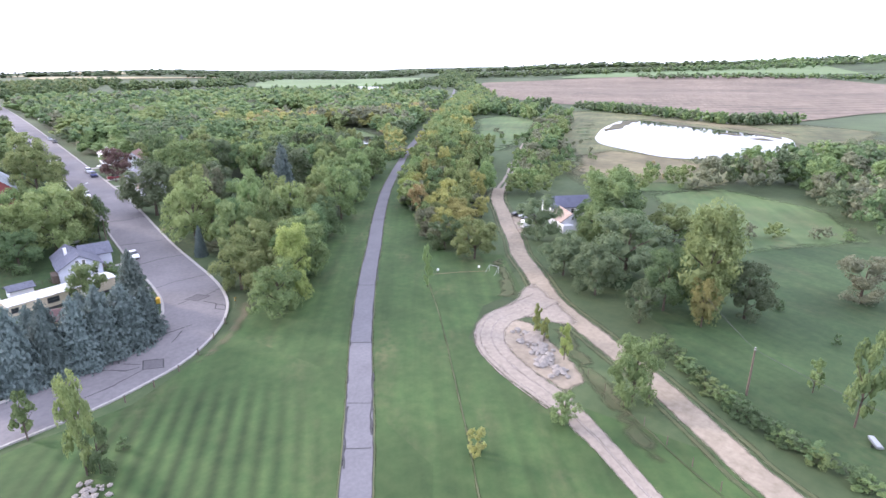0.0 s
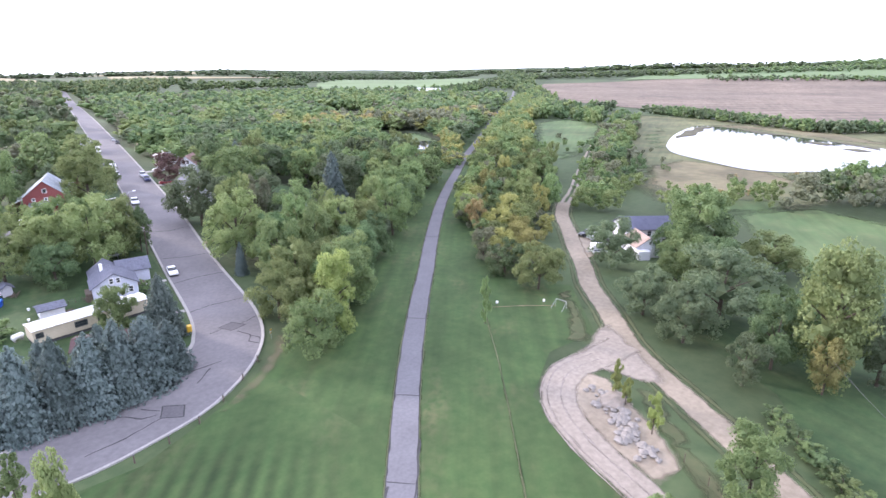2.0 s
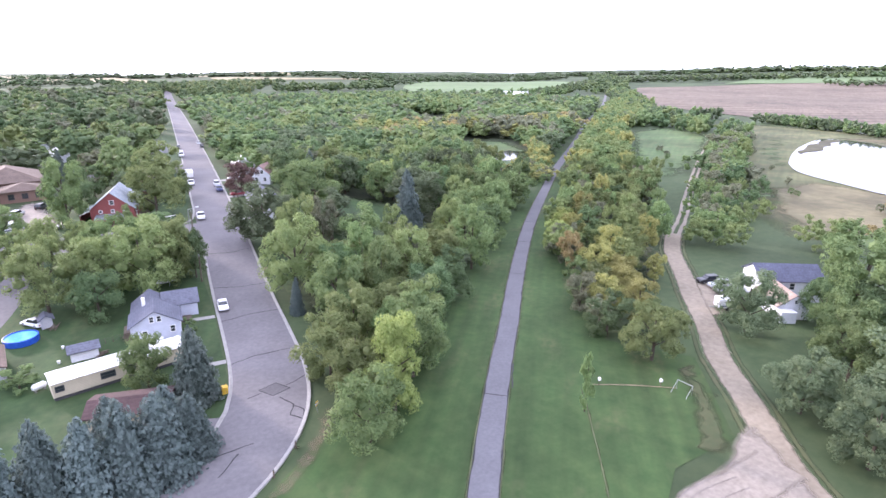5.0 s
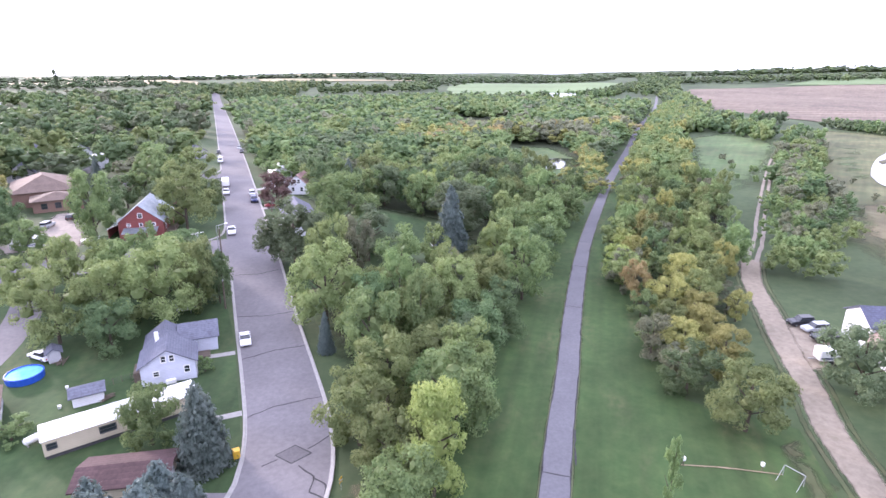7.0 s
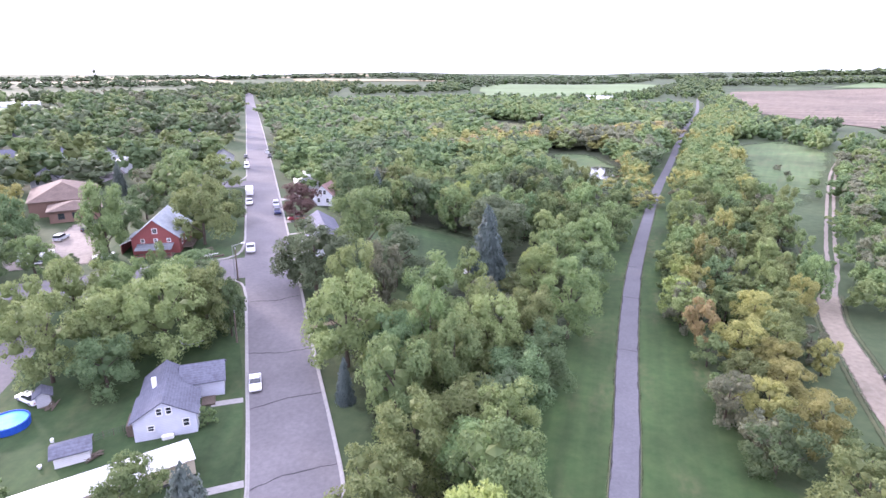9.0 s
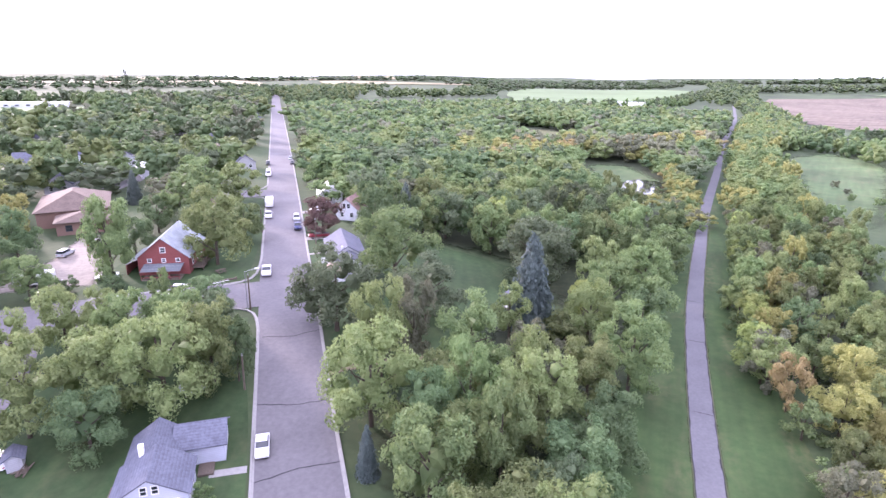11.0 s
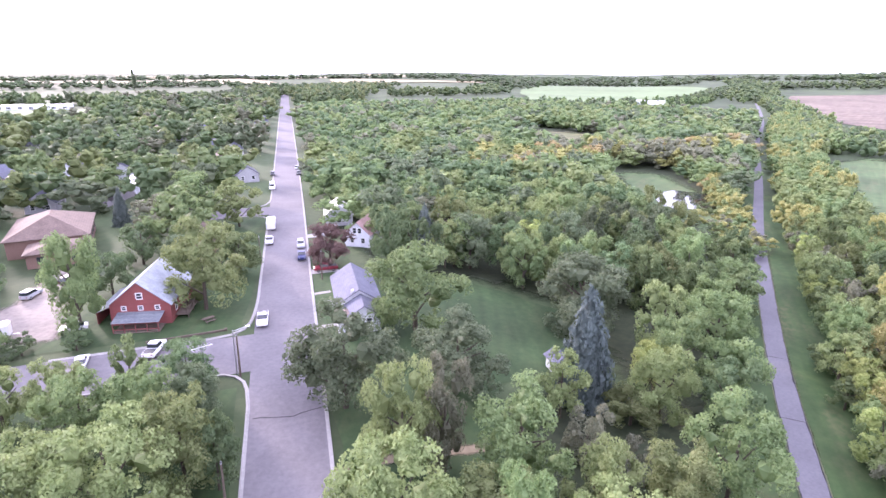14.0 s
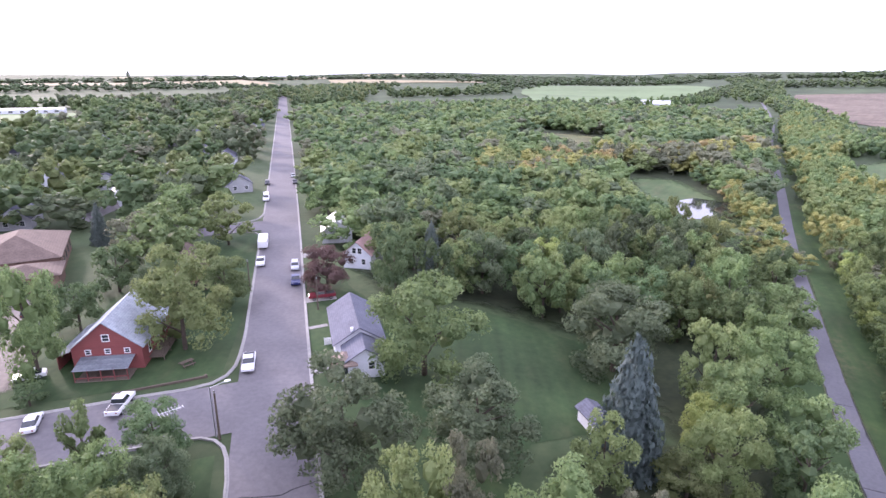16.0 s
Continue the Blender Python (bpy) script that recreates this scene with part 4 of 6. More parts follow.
far_row([(173, 192), (236, 251), (335, 343), (480, 468)], 5, 5, 8, ["yg", "yg", "green", "yellow"], 10)
# beside the farm track, behind the meadow, round the lake and on the field margins
far_row([(136, 110), (152, 120), (180, 138), (225, 166), (270, 196), (330, 232)], 16, 5, 7, ["yg", "green", "deep", "brown"], 11)
far_row([(330, 232), (350, 270), (372, 320), (420, 380), (520, 480), (720, 690)], 26, 7, 10, ["deep", "green", "oak", "yg"], 12)
far_row([(300, 300), (345, 312), (420, 340), (450, 330)], 20, 7, 10, ["deep", "green", "oak"], 13)
far_row([(446, 285), (436, 242), (419, 188), (404, 146), (428, 118)], 12, 4, 7.5, ["green", "oak", "deep"], 14)
far_row([(192, 64), (208, 56), (230, 48), (262, 34)], 26, 6.5, 11, ["green", "deep", "brown", "oak"], 15)
far_row([(172, 36), (190, 28), (215, 18), (240, 10), (300, 0)], 36, 6.5, 11, ["green", "deep", "brown", "oak", "yg"], 16)
far_row([(150, 92), (168, 88), (185, 84)], 12, 6, 6.5, ["green", "yg"], 17)
far_row([(195, 150), (215, 158), (240, 172)], 14, 8, 4.5, ["brown", "green"], 18)
far_row([(88, 640), (200, 655), (340, 670), (470, 640), (600, 700), (760, 830), (920, 960)], 34, 9, 11, ["deep", "green", "oak"], 19)
far_row([(700, 690), (900, 880), (1080, 1060), (1300, 1300)], 60, 13, 13, ["deep", "green"], 20)
far_row([(1050, 1000), (1300, 900), (1500, 740), (1800, 560), (2100, 330)], 110, 15, 14, ["deep", "oak", "green"], 21)
far_row([(560, 1180), (760, 1360), (1060, 1320), (1300, 1500)], 80, 17, 15, ["deep", "oak"], 22)
far_row([(250, 900), (420, 980), (520, 1180)], 60, 15, 13, ["deep", "green"], 23)
far_row([(640, 1500), (1000, 1800), (1400, 1750), (1800, 1300), (2300, 900)], 150, 25, 17, ["deep", "oak"], 24)
far_row([(-900, 1250), (-400, 1150), (0, 1230), (330, 1350)], 110, 15, 11, ["oak", "deep"], 25)
far_row([(-1000, 2050), (-200, 2000), (500, 1950), (900, 2100), (1500, 2100)], 160, 26, 15, ["oak", "deep"], 26)
far_row([(-600, 820), (-300, 760), (-100, 720), (40, 740), (70, 860), (95, 1000)], 70, 12, 12, ["oak", "green", "deep"], 27)
far_row([(110, 700), (140, 860), (180, 1000), (260, 1200)], 110, 13, 13, ["deep", "green", "yg"], 28)
far_row([(60, 470), (75, 640), (90, 800)], 14, 8, 11, ["green", "deep"], 29)
far_row([(1500, 1150), (1900, 900), (2200, 500), (2350, 100)], 200, 27, 18, ["deep", "oak", "green"], 31)
far_row([(1250, 620), (1450, 330), (1500, 60)], 60, 14, 12, ["deep", "oak", "green"], 32)
far_row([(118, 54), (135, 42), (150, 28)], 4, 4, 3.2, ["yg", "brown", "green"], 33)
far_row([(165, 118), (195, 128), (225, 150), (245, 168)], 22, 11, 2.6, ["brown", "yg", "green"], 34)
far_row([(175, 90), (200, 98), (226, 96)], 18, 10, 2.6, ["brown", "orange", "green"], 35)
far_row([(200, 178), (225, 192), (255, 210)], 14, 9, 3, ["brown", "green"], 36)
# town trees west of the street
TOWN = [(-260, 190), (-22, 185), (-22, 252), (8, 254), (11, 204), (22, 204), (31, 212), (34, 236), (26, 262), (36, 300), (54, 500), (70, 720), (-80, 740), (-60, 520), (-300, 500)]
LANES = [[(-14, 176), (10, 176), (10, 244), (-20, 246)], [(-10, 262), (8, 300), (14, 420), (4, 420), (-4, 300)]]
for x, y in scatter(TOWN, 14.5, 3, 0.6):
    if not any(inside(x, y, o) for o in LANES) and (x - 19) ** 2 + (y - 249) ** 2 > 90:
        k = wrng.random()
        FAR.append((x, y, wrng.uniform(9.5, 15.5), wrng.uniform(12.5, 18.5), "yg" if k < 0.2 else "deep" if k < 0.45 else "oak" if k < 0.65 else "brown" if k < 0.72 else "green"))

MID = [crown_arrays(s, 11, 4, 800, 0.030) for s in (91, 92, 93)]
LOW = [crown_arrays(s, 10, 3, 420, 0.032, fat=1.12) for s in (61, 62, 63, 64)]
TINY = [crown_arrays(s, 8, 1, 110, 0.040, spread=0.95, fat=1.35) for s in (71, 72, 73)]
MINI = [crown_arrays(s, 4, 0, 0, 0.09, spread=0.8, fat=1.9) for s in (81, 82, 83)]


def woods(name, rows, label):
    """Far woods nobody could count, as one mesh."""
    names = list(LEAF)
    V, F, I, at = [], [], [], 0
    rng = random.Random(9)
    for x, y, h, w, leaf in rows:
        v, f = rng.choice(MINI if math.hypot(x - 35, y - 80) > 900 else TINY if math.hypot(x - 35, y - 80) > 300 else LOW if math.hypot(x - 35, y - 80) > 180 else MID)
        a = rng.uniform(0, 6.28)
        c, s = math.cos(a), math.sin(a)
        V.append(np.stack([(v[:, 0] * c - v[:, 1] * s) * w + x, (v[:, 0] * s + v[:, 1] * c) * w + y, (v[:, 2] - 0.06) * h + gz(x, y)], 1))
        F += [[at + i for i in q] for q in f]
        I += [names.index(leaf)] * len(f)
        at += len(v)
    m = bpy.data.meshes.new(name)
    m.from_pydata(np.concatenate(V).tolist(), [], F)
    for k in names:
        m.materials.append(LEAF[k])
    m.polygons.foreach_set("material_index", I)
    tagged(new(name, m), label, "woods", kind="stuff")


FAR = [r for r in FAR if abs(r[0] - street_mid(r[1])) > 7.0 + 0.3 * r[3] or r[1] > 900]
woods("woods", [r for r in FAR if r[1] < 700 and r[0] > street_mid(r[1])], "dense mixed woods of green and yellowing trees")
woods("town_trees", [r for r in FAR if r[1] < 700 and r[0] <= street_mid(r[1])], "scattered green trees among the town's houses")
woods("distant_woods", [r for r in FAR if r[1] >= 700], "dark distant belts of trees between fields")


# ---- building materials ----
def siding(name, c, period=0.22):
    return banded(material(name, tuple(v * 0.92 for v in c), c, 1.5, rough=0.7, bump=0.05, big=0.08, big_scale=0.4), 'Z', period, 0.12)


def roofing(name, c):
    return banded(material(name, tuple(v * 0.75 for v in c), tuple(min(1, v * 1.2) for v in c), 3.0, rough=0.85, bump=0.3, big=0.15, big_scale=0.5), 'Z', 0.18, 0.15)


M_WHITE = siding("white_siding", (0.72, 0.73, 0.78))
M_BLUEWALL = siding("pale_blue_siding", (0.56, 0.58, 0.68))
M_REDWALL = siding("red_board_siding", (0.235, 0.072, 0.066), 0.3)
M_TANWALL = siding("cream_siding", (0.52, 0.46, 0.35))
M_GREYWALL = siding("grey_siding", (0.42, 0.42, 0.44))
M_BRICK = material("brown_brick", (0.18, 0.115, 0.09), (0.26, 0.17, 0.135), 6.0, big=0.1)
M_TRIM = material("white_trim", (0.72, 0.72, 0.72), (0.80, 0.80, 0.80), 2.0, rough=0.6, bump=0.0, big=0.05)
M_DARKTRIM = material("dark_trim", (0.05, 0.05, 0.055), (0.08, 0.08, 0.085), 2.0, rough=0.6, bump=0.0, big=0.05)
M_PANE = material("window_glass", (0.02, 0.025, 0.03), (0.035, 0.04, 0.045), 0.5, rough=0.08, bump=0.0, big=0.05, spec=0.8)
R_GREY = roofing("grey_shingles", (0.125, 0.13, 0.165))
R_BLUE = roofing("slate_blue_shingles", (0.10, 0.105, 0.15))
R_STEEL = roofing("pale_steel_roof", (0.32, 0.35, 0.38))
R_BROWN = roofing("brown_shingles", (0.145, 0.108, 0.088))
R_PINK = roofing("faded_pink_shingles", (0.36, 0.24, 0.22))
R_TAN = roofing("tan_shingles", (0.30, 0.23, 0.19))
R_MAROON = roofing("dark_maroon_shingles", (0.075, 0.045, 0.045))
R_WHITE = banded(material("white_metal_roof", (0.50, 0.50, 0.49), (0.68, 0.68, 0.67), 0.8, rough=0.45, bump=0.05, big=0.1, big_scale=0.3), 'X', 1.2, 0.12)
M_POOL = material("pool_water", (0.10, 0.32, 0.60), (0.16, 0.42, 0.72), 0.8, rough=0.1, bump=0.0, big=0.05)
M_POOLRIM = material("blue_vinyl", (0.015, 0.06, 0.35), (0.03, 0.10, 0.45), 2.0, rough=0.5, big=0.05)
M_STEEL = material("galvanised_steel", (0.35, 0.36, 0.37), (0.45, 0.46, 0.47), 3.0, rough=0.45, metal=0.8, big=0.1)
M_TYRE = material("tyre_rubber", (0.02, 0.02, 0.02), (0.035, 0.035, 0.035), 6.0, rough=0.9)
M_LAMP = material("lamp_glass", (0.5, 0.5, 0.5), (0.65, 0.65, 0.65), 2.0, rough=0.2, bump=0.0)
M_TAIL = material("tail_glass", (0.25, 0.01, 0.01), (0.35, 0.02, 0.02), 2.0, rough=0.2, bump=0.0)
M_YELLOW = material("yellow_plastic", (0.55, 0.34, 0.03), (0.65, 0.42, 0.05), 2.0, rough=0.5)


def gable_body(w, d, eave, ridge):
    """Walls of a house with gables at both ends; the ridge runs along y."""
    bm = bmesh.new()
    prof = [(-w / 2, -0.3), (w / 2, -0.3), (w / 2, eave), (0, ridge), (-w / 2, eave)]
    a = [bm.verts.new((x, -d / 2, z)) for x, z in prof]
    b = [bm.verts.new((x, d / 2, z)) for x, z in prof]
    bm.faces.new(a)
    bm.faces.new(b[::-1])
    for k in range(5):
        bm.faces.new((a[k], b[k], b[(k + 1) % 5], a[(k + 1) % 5]))
    bmesh.ops.recalc_face_normals(bm, faces=bm.faces[:])
    return bm


def gable_roof(w, d, eave, ridge, over=0.35, thick=0.14):
    bm = bmesh.new()
    s = (ridge - eave) / (w / 2)
    e = w / 2 + over
    prof = [(-e, ridge - s * e), (0, ridge), (e, ridge - s * e), (e, ridge - s * e + thick), (0, ridge + thick), (-e, ridge - s * e + thick)]
    y = d / 2 + over
    a = [bm.verts.new((x, -y, z + 0.01)) for x, z in prof]
    b = [bm.verts.new((x, y, z + 0.01)) for x, z in prof]
    for k in range(6):
        bm.faces.new((a[k], b[k], b[(k + 1) % 6], a[(k + 1) % 6]))
    for q in (a, b):
        bm.faces.new((q[0], q[1], q[4], q[5]))
        bm.faces.new((q[1], q[2], q[3], q[4]))
    bmesh.ops.recalc_face_normals(bm, faces=bm.faces[:])
    return bm


def hip_roof(w, d, eave, ridge, over=0.5):
    bm = bmesh.new()
    x, y, r = w / 2 + over, d / 2 + over, max(0.1, d / 2 - w / 2)
    lo = [bm.verts.new(p) for p in ((-x, -y, eave - 0.15), (x, -y, eave - 0.15), (x, y, eave - 0.15), (-x, y, eave - 0.15))]
    up = [bm.verts.new((v.co.x, v.co.y, eave + 0.03)) for v in lo]
    t = [bm.verts.new((0, -r, ridge)), bm.verts.new((0, r, ridge))]
    bm.faces.new(lo[::-1])
    for k in range(4):
        bm.faces.new((lo[k], lo[(k + 1) % 4], up[(k + 1) % 4], up[k]))
    bm.faces.new((up[0], up[1], t[0]))
    bm.faces.new((up[1], up[2], t[1], t[0]))
    bm.faces.new((up[2], up[3], t[1]))
    bm.faces.new((up[3], up[0], t[0], t[1]))
    bmesh.ops.recalc_face_normals(bm, faces=bm.faces[:])
    return bm


def window(parent, side, w, d, u, z, ww=0.9, wh=1.2, off=(0, 0), trim=M_TRIM):
    """A framed window on one wall: side f, b (gable ends), l or r; u along the wall."""
    bm, pn = bmesh.new(), bmesh.new()
    box(bm, -ww / 2 - 0.1, -0.05, -wh / 2 - 0.1, -ww / 2, 0.06, wh / 2 + 0.1)
    box(bm, ww / 2, -0.05, -wh / 2 - 0.1, ww / 2 + 0.1, 0.06, wh / 2 + 0.1)
    box(bm, -ww / 2, -0.05, wh / 2, ww / 2, 0.06, wh / 2 + 0.1)
    box(bm, -ww / 2, -0.09, -wh / 2 - 0.1, ww / 2, 0.06, -wh / 2)
    box(bm, -ww / 2, -0.03, -0.03, ww / 2, 0.03, 0.03)
    box(pn, -ww / 2, -0.012, -wh / 2, ww / 2, 0.012, wh / 2)
    rot = {"f": 0, "b": 180, "l": -90, "r": 90}[side]
    x, y = {"f": (u, -d / 2), "b": (-u, d / 2), "l": (-w / 2, -u), "r": (w / 2, u)}[side]
    win = part("window", bm, trim, parent)
    win.matrix_basis = pose(x + off[0], y + off[1], z, 0, 0, rot)
    part("pane", pn, M_PANE, win)
    return win


def wing(house, x, y, rot, w, d, eave, ridge, wall, roof, hip=False):
    """One block of a house: walls and roof."""
    m = pose(x, y, 0, 0, 0, rot)
    a = part("wall", gable_body(w, d, eave, eave + 0.05 if hip else ridge), wall, house)
    a.matrix_basis = m
    b = part("roof", hip_roof(w, d, eave, ridge) if hip else gable_roof(w, d, eave, ridge), roof, house)
    b.matrix_basis = m
    return a


def door(parent, side, w, d, u, mat_=M_DARKTRIM, h=2.0):
    rot = {"f": 0, "b": 180, "l": -90, "r": 90}[side]
    x, y = {"f": (u, -d / 2), "b": (-u, d / 2), "l": (-w / 2, -u), "r": (w / 2, u)}[side]
    dr = part("door", a_box(-0.45, -0.05, 0.05, 0.45, 0.05, h, bevel=0.02), mat_, parent)
    dr.matrix_basis = pose(x, y, 0, 0, 0, rot)
    part("door_handle", a_box(0.3, -0.1, 0.95, 0.36, -0.05, 1.1, bevel=0.01), M_STEEL, dr)


def posts_and_rail(parent, x0, x1, y, h, n):
    for k in range(n):
        x = x0 + (x1 - x0) * k / (n - 1)
        part("post", a_box(x - 0.06, y - 0.06, 0, x + 0.06, y + 0.06, h), M_TRIM, parent)
    part("railing", a_box(x0, y - 0.04, 0.8, x1, y + 0.04, 0.9), M_TRIM, parent)


# pale blue house
h = base("house", 19.3, 121.2, -4, "pale blue clapboard house with grey shingle roofs", "house")
f = wing(h, 0, 0, 0, 6.6, 5.0, 2.7, 4.7, M_BLUEWALL, R_GREY)
for u, z, a, b in ((-0.45, 3.45, 0.5, 0.8), (0.55, 3.45, 0.5, 0.8), (-1.5, 1.5, 0.6, 0.6), (2.2, 1.6, 0.6, 0.9)):
    window(f, "f", 6.6, 5.0, u, z, a, b)
window(f, "r", 6.6, 5.0, 0.3, 1.6, 0.8, 1.0)
door(f, "r", 6.6, 5.0, -1.2, M_TRIM)
wing(h, -0.6, 5.0, 0, 5.0, 6.0, 2.5, 4.3, M_BLUEWALL, R_GREY)
g2 = wing(h, 3.7, 7.0, 90, 4.6, 4.8, 2.5, 3.9, M_BLUEWALL, R_GREY)
window(g2, "f", 4.6, 4.8, 0.6, 1.6, 0.9, 1.0)
part("chimney", a_box(-1.6, 2.2, 3.2, -1.1, 2.7, 5.2, bevel=0.02), M_TRIM, h, "pale chimney with a white cap")
part("porch", a_box(3.4, 2.6, -0.1, 5.0, 4.6, 0.35, bevel=0.02), M_WOODP, h, "weathered wooden porch with clutter")
part("lean_to", a_box(-4.3, -1.2, -0.1, -3.32, 1.6, 1.5, bevel=0.05), M_WOODP, h, "cluttered weathered lean-to")
tagged(part("tank", a_box(18.6, 118.0, 0.0, 19.9, 118.45, 0.75, bevel=0.15), M_TRIM), "small white tank standing by the house wall", "tank").location.z = 0.02

# mobile home
h = base("mobile_home", 14.2, 110.5, 11, "long cream mobile home with a white metal roof", "mobile home")
bm = bmesh.new()
box(bm, -7.8, -1.75, 0.45, 7.8, 1.75, 2.35, bevel=0.05)
wall = part("wall", bm, M_TANWALL, h)
part("skirting", a_box(-7.7, -1.65, -0.3, 7.7, 1.65, 0.44), M_DARKTRIM, h)
bm = gable_roof(3.6, 15.6, 2.36, 2.62, 0.12, 0.06)
bmesh.ops.rotate(bm, verts=bm.verts[:], cent=(0, 0, 0), matrix=Matrix.Rotation(radians(90), 3, 'Z'))
part("roof", bm, R_WHITE, h, "white ribbed metal roof with rust stains")
for k in range(14):
    bm = bmesh.new()
    for sy in (-1, 1):
        tube(bm, (-7.2 + 1.1 * k, 0, 2.70), (-7.2 + 1.1 * k, sy * 1.9, 2.42), 0.045, 0.045, 5)
    part("roof_rib", bm, M_STEEL, h)
for u, a, b in ((-7.0, 0.8, 0.6), (-1.8, 1.5, 0.7), (0.9, 0.8, 0.7), (4.5, 1.2, 0.7)):
    window(wall, "f", 15.6, 3.5, u, 1.55, a, b, trim=M_DARKTRIM)
door(wall, "f", 15.6, 3.5, 2.6, M_TRIM, 2.2)
t_ = base("gas_tank", 5.2, 111.2, 30, "white cylindrical gas tank in the grass", "tank")
bm = bmesh.new()
tube(bm, (-0.8, 0, 0.7), (0.8, 0, 0.7), 0.42, 0.42, 12)
bmesh.ops.bevel(bm, geom=[e for e in bm.edges if abs(e.verts[0].co.x - e.verts[1].co.x) < 0.01], offset=0.15, segments=2, affect='EDGES')
part("tank", bm, M_TRIM, t_)
for x in (-0.5, 0.5):
    part("leg", a_box(x - 0.08, -0.25, 0, x + 0.08, 0.25, 0.32), M_KERB, t_)


def shed(x, y, rot, w, d, eave, ridge, wall, roof, label):
    s = base("shed", x, y, rot, label, "shed")
    a = wing(s, 0, 0, 0, w, d, eave, ridge, wall, roof)
    door(a, "f", w, d, 0, M_GREYWALL, 1.7)
    return s


shed(9.9, 118.6, 96, 2.4, 3.3, 1.5, 2.0, M_WHITE, R_GREY, "small white shed with a grey shingle roof")
shed(4.9, 131.2, 10, 1.5, 1.6, 1.6, 2.1, M_GREYWALL, R_GREY, "tiny grey garden shed beside the fence")
shed(15, 99.2, 74, 4.6, 8.2, 2.0, 2.7, M_TANWALL, R_MAROON, "low garage with a dark maroon roof")
shed(73.7, 150.4, -2, 2.5, 3.6, 2.1, 2.8, M_WHITE, R_GREY, "white shed with a grey roof beside the spruce")
s = base("house", -2.2, 118.5, 8, "small house with a dark brown roof", "house")
f = wing(s, 0, 0, 0, 6.5, 7, 2.3, 3.6, M_GREYWALL, R_BROWN)
window(f, "r", 6.5, 7, 0, 1.4)

p = base("swimming_pool", 2.0, 127.6, 0, "round blue above-ground swimming pool", "pool")
bm = bmesh.new()
for k in range(20):
    a0, a1 = 2 * math.pi * k / 20, 2 * math.pi * (k + 1) / 20
    q = [bm.verts.new((r * math.cos(a), r * math.sin(a), z)) for a in (a0, a1) for r, z in ((2.2, 0), (2.25, 0.9), (2.1, 0.95), (2.05, 0.1))]
    for i in range(3):
        bm.faces.new((q[i], q[i + 4], q[i + 5], q[i + 1]))
bmesh.ops.remove_doubles(bm, verts=bm.verts[:], dist=0.001)
part("pool_wall", bm, M_POOLRIM, p)
bm = bmesh.new()
bmesh.ops.create_circle(bm, cap_ends=True, segments=28, radius=2.12)
bmesh.ops.translate(bm, verts=bm.verts[:], vec=(0, 0, 0.78))
part("water", bm, M_POOL, p)
t_ = base("trampoline", 22.0, 140.2, 0, "round dark trampoline on the yard grass", "trampoline")
bm = bmesh.new()
bmesh.ops.create_cone(bm, cap_ends=True, segments=28, radius1=1.85, radius2=1.85, depth=0.06)
bmesh.ops.translate(bm, verts=bm.verts[:], vec=(0, 0, 0.75))
part("mat", bm, M_GREYWALL, t_)
for k in range(6):
    a = k * math.pi / 3
    part("leg", a_tube((1.8 * math.cos(a), 1.8 * math.sin(a), 0), (1.8 * math.cos(a), 1.8 * math.sin(a), 0.74), 0.04, 0.04, 6), M_STEEL, t_)

# red house
h = base("house", 16.9, 186.9, -11, "red wooden house with a pale steel roof", "house")
f = wing(h, 0, 0, 0, 9.0, 12.5, 3.5, 7.2, M_REDWALL, R_STEEL)
for u, z, a, b in ((0.1, 4.9, 0.8, 0.9), (-2.4, 2.9, 0.6, 0.6), (0.1, 2.9, 0.6, 0.6), (2.6, 2.9, 0.6, 0.6)):
    window(f, "f", 9.0, 12.5, u, z, a, b)
for u in (-3.5, 0, 3.5):
    window(f, "r", 9.0, 12.5, u, 2.0, 0.8, 1.4)
part("belt_board", a_box(-4.52, -6.32, 3.5, 4.52, -6.26, 3.65), M_REDWALL, f)
bm = bmesh.new()
q = [bm.verts.new(v) for v in ((-3.4, -6.27, 2.3), (3.6, -6.27, 2.3), (3.6, -9.4, 1.75), (-3.4, -9.4, 1.75))]
bmesh.ops.solidify(bm, geom=[bm.faces.new(q)], thickness=0.12)
part("porch_roof", bm, R_STEEL, h, "pale steel porch roof")
part("porch_floor", a_box(-3.3, -9.3, -0.2, 3.5, -6.3, 0.15), M_WOODP, h)
for k in range(5):
    part("porch_post", a_box(-3.3 + 1.65 * k, -9.25, 0.1, -3.2 + 1.65 * k, -9.15, 1.78), M_REDWALL, h)
part("porch_railing", a_box(-3.3, -9.24, 0.55, 3.5, -9.17, 0.68), M_REDWALL, h)
bm = bmesh.new()
q = [bm.verts.new(v) for v in ((-4.5, -5.5, 3.0), (-4.5, 5, 3.0), (-7.2, 5, 1.9), (-7.2, -5.5, 1.9))]
bmesh.ops.solidify(bm, geom=[bm.faces.new(q)], thickness=0.12)
part("lean_to_roof", bm, R_STEEL, h, "pale steel lean-to roof")
part("lean_to_wall", a_box(-7.0, -5.3, -0.2, -6.8, 4.8, 1.9), M_REDWALL, h)
part("deck", a_box(4.52, -4.5, 0.6, 6.6, 1.5, 0.75), M_WOODP, h, "weathered wooden side deck")
for y in (-4.4, -1.5, 1.4):
    part("deck_post", a_box(6.45, y - 0.06, -0.2, 6.57, y + 0.06, 1.7), M_WOODP, h)
part("deck_railing", a_box(6.46, -4.5, 1.55, 6.56, 1.5, 1.65), M_WOODP, h)

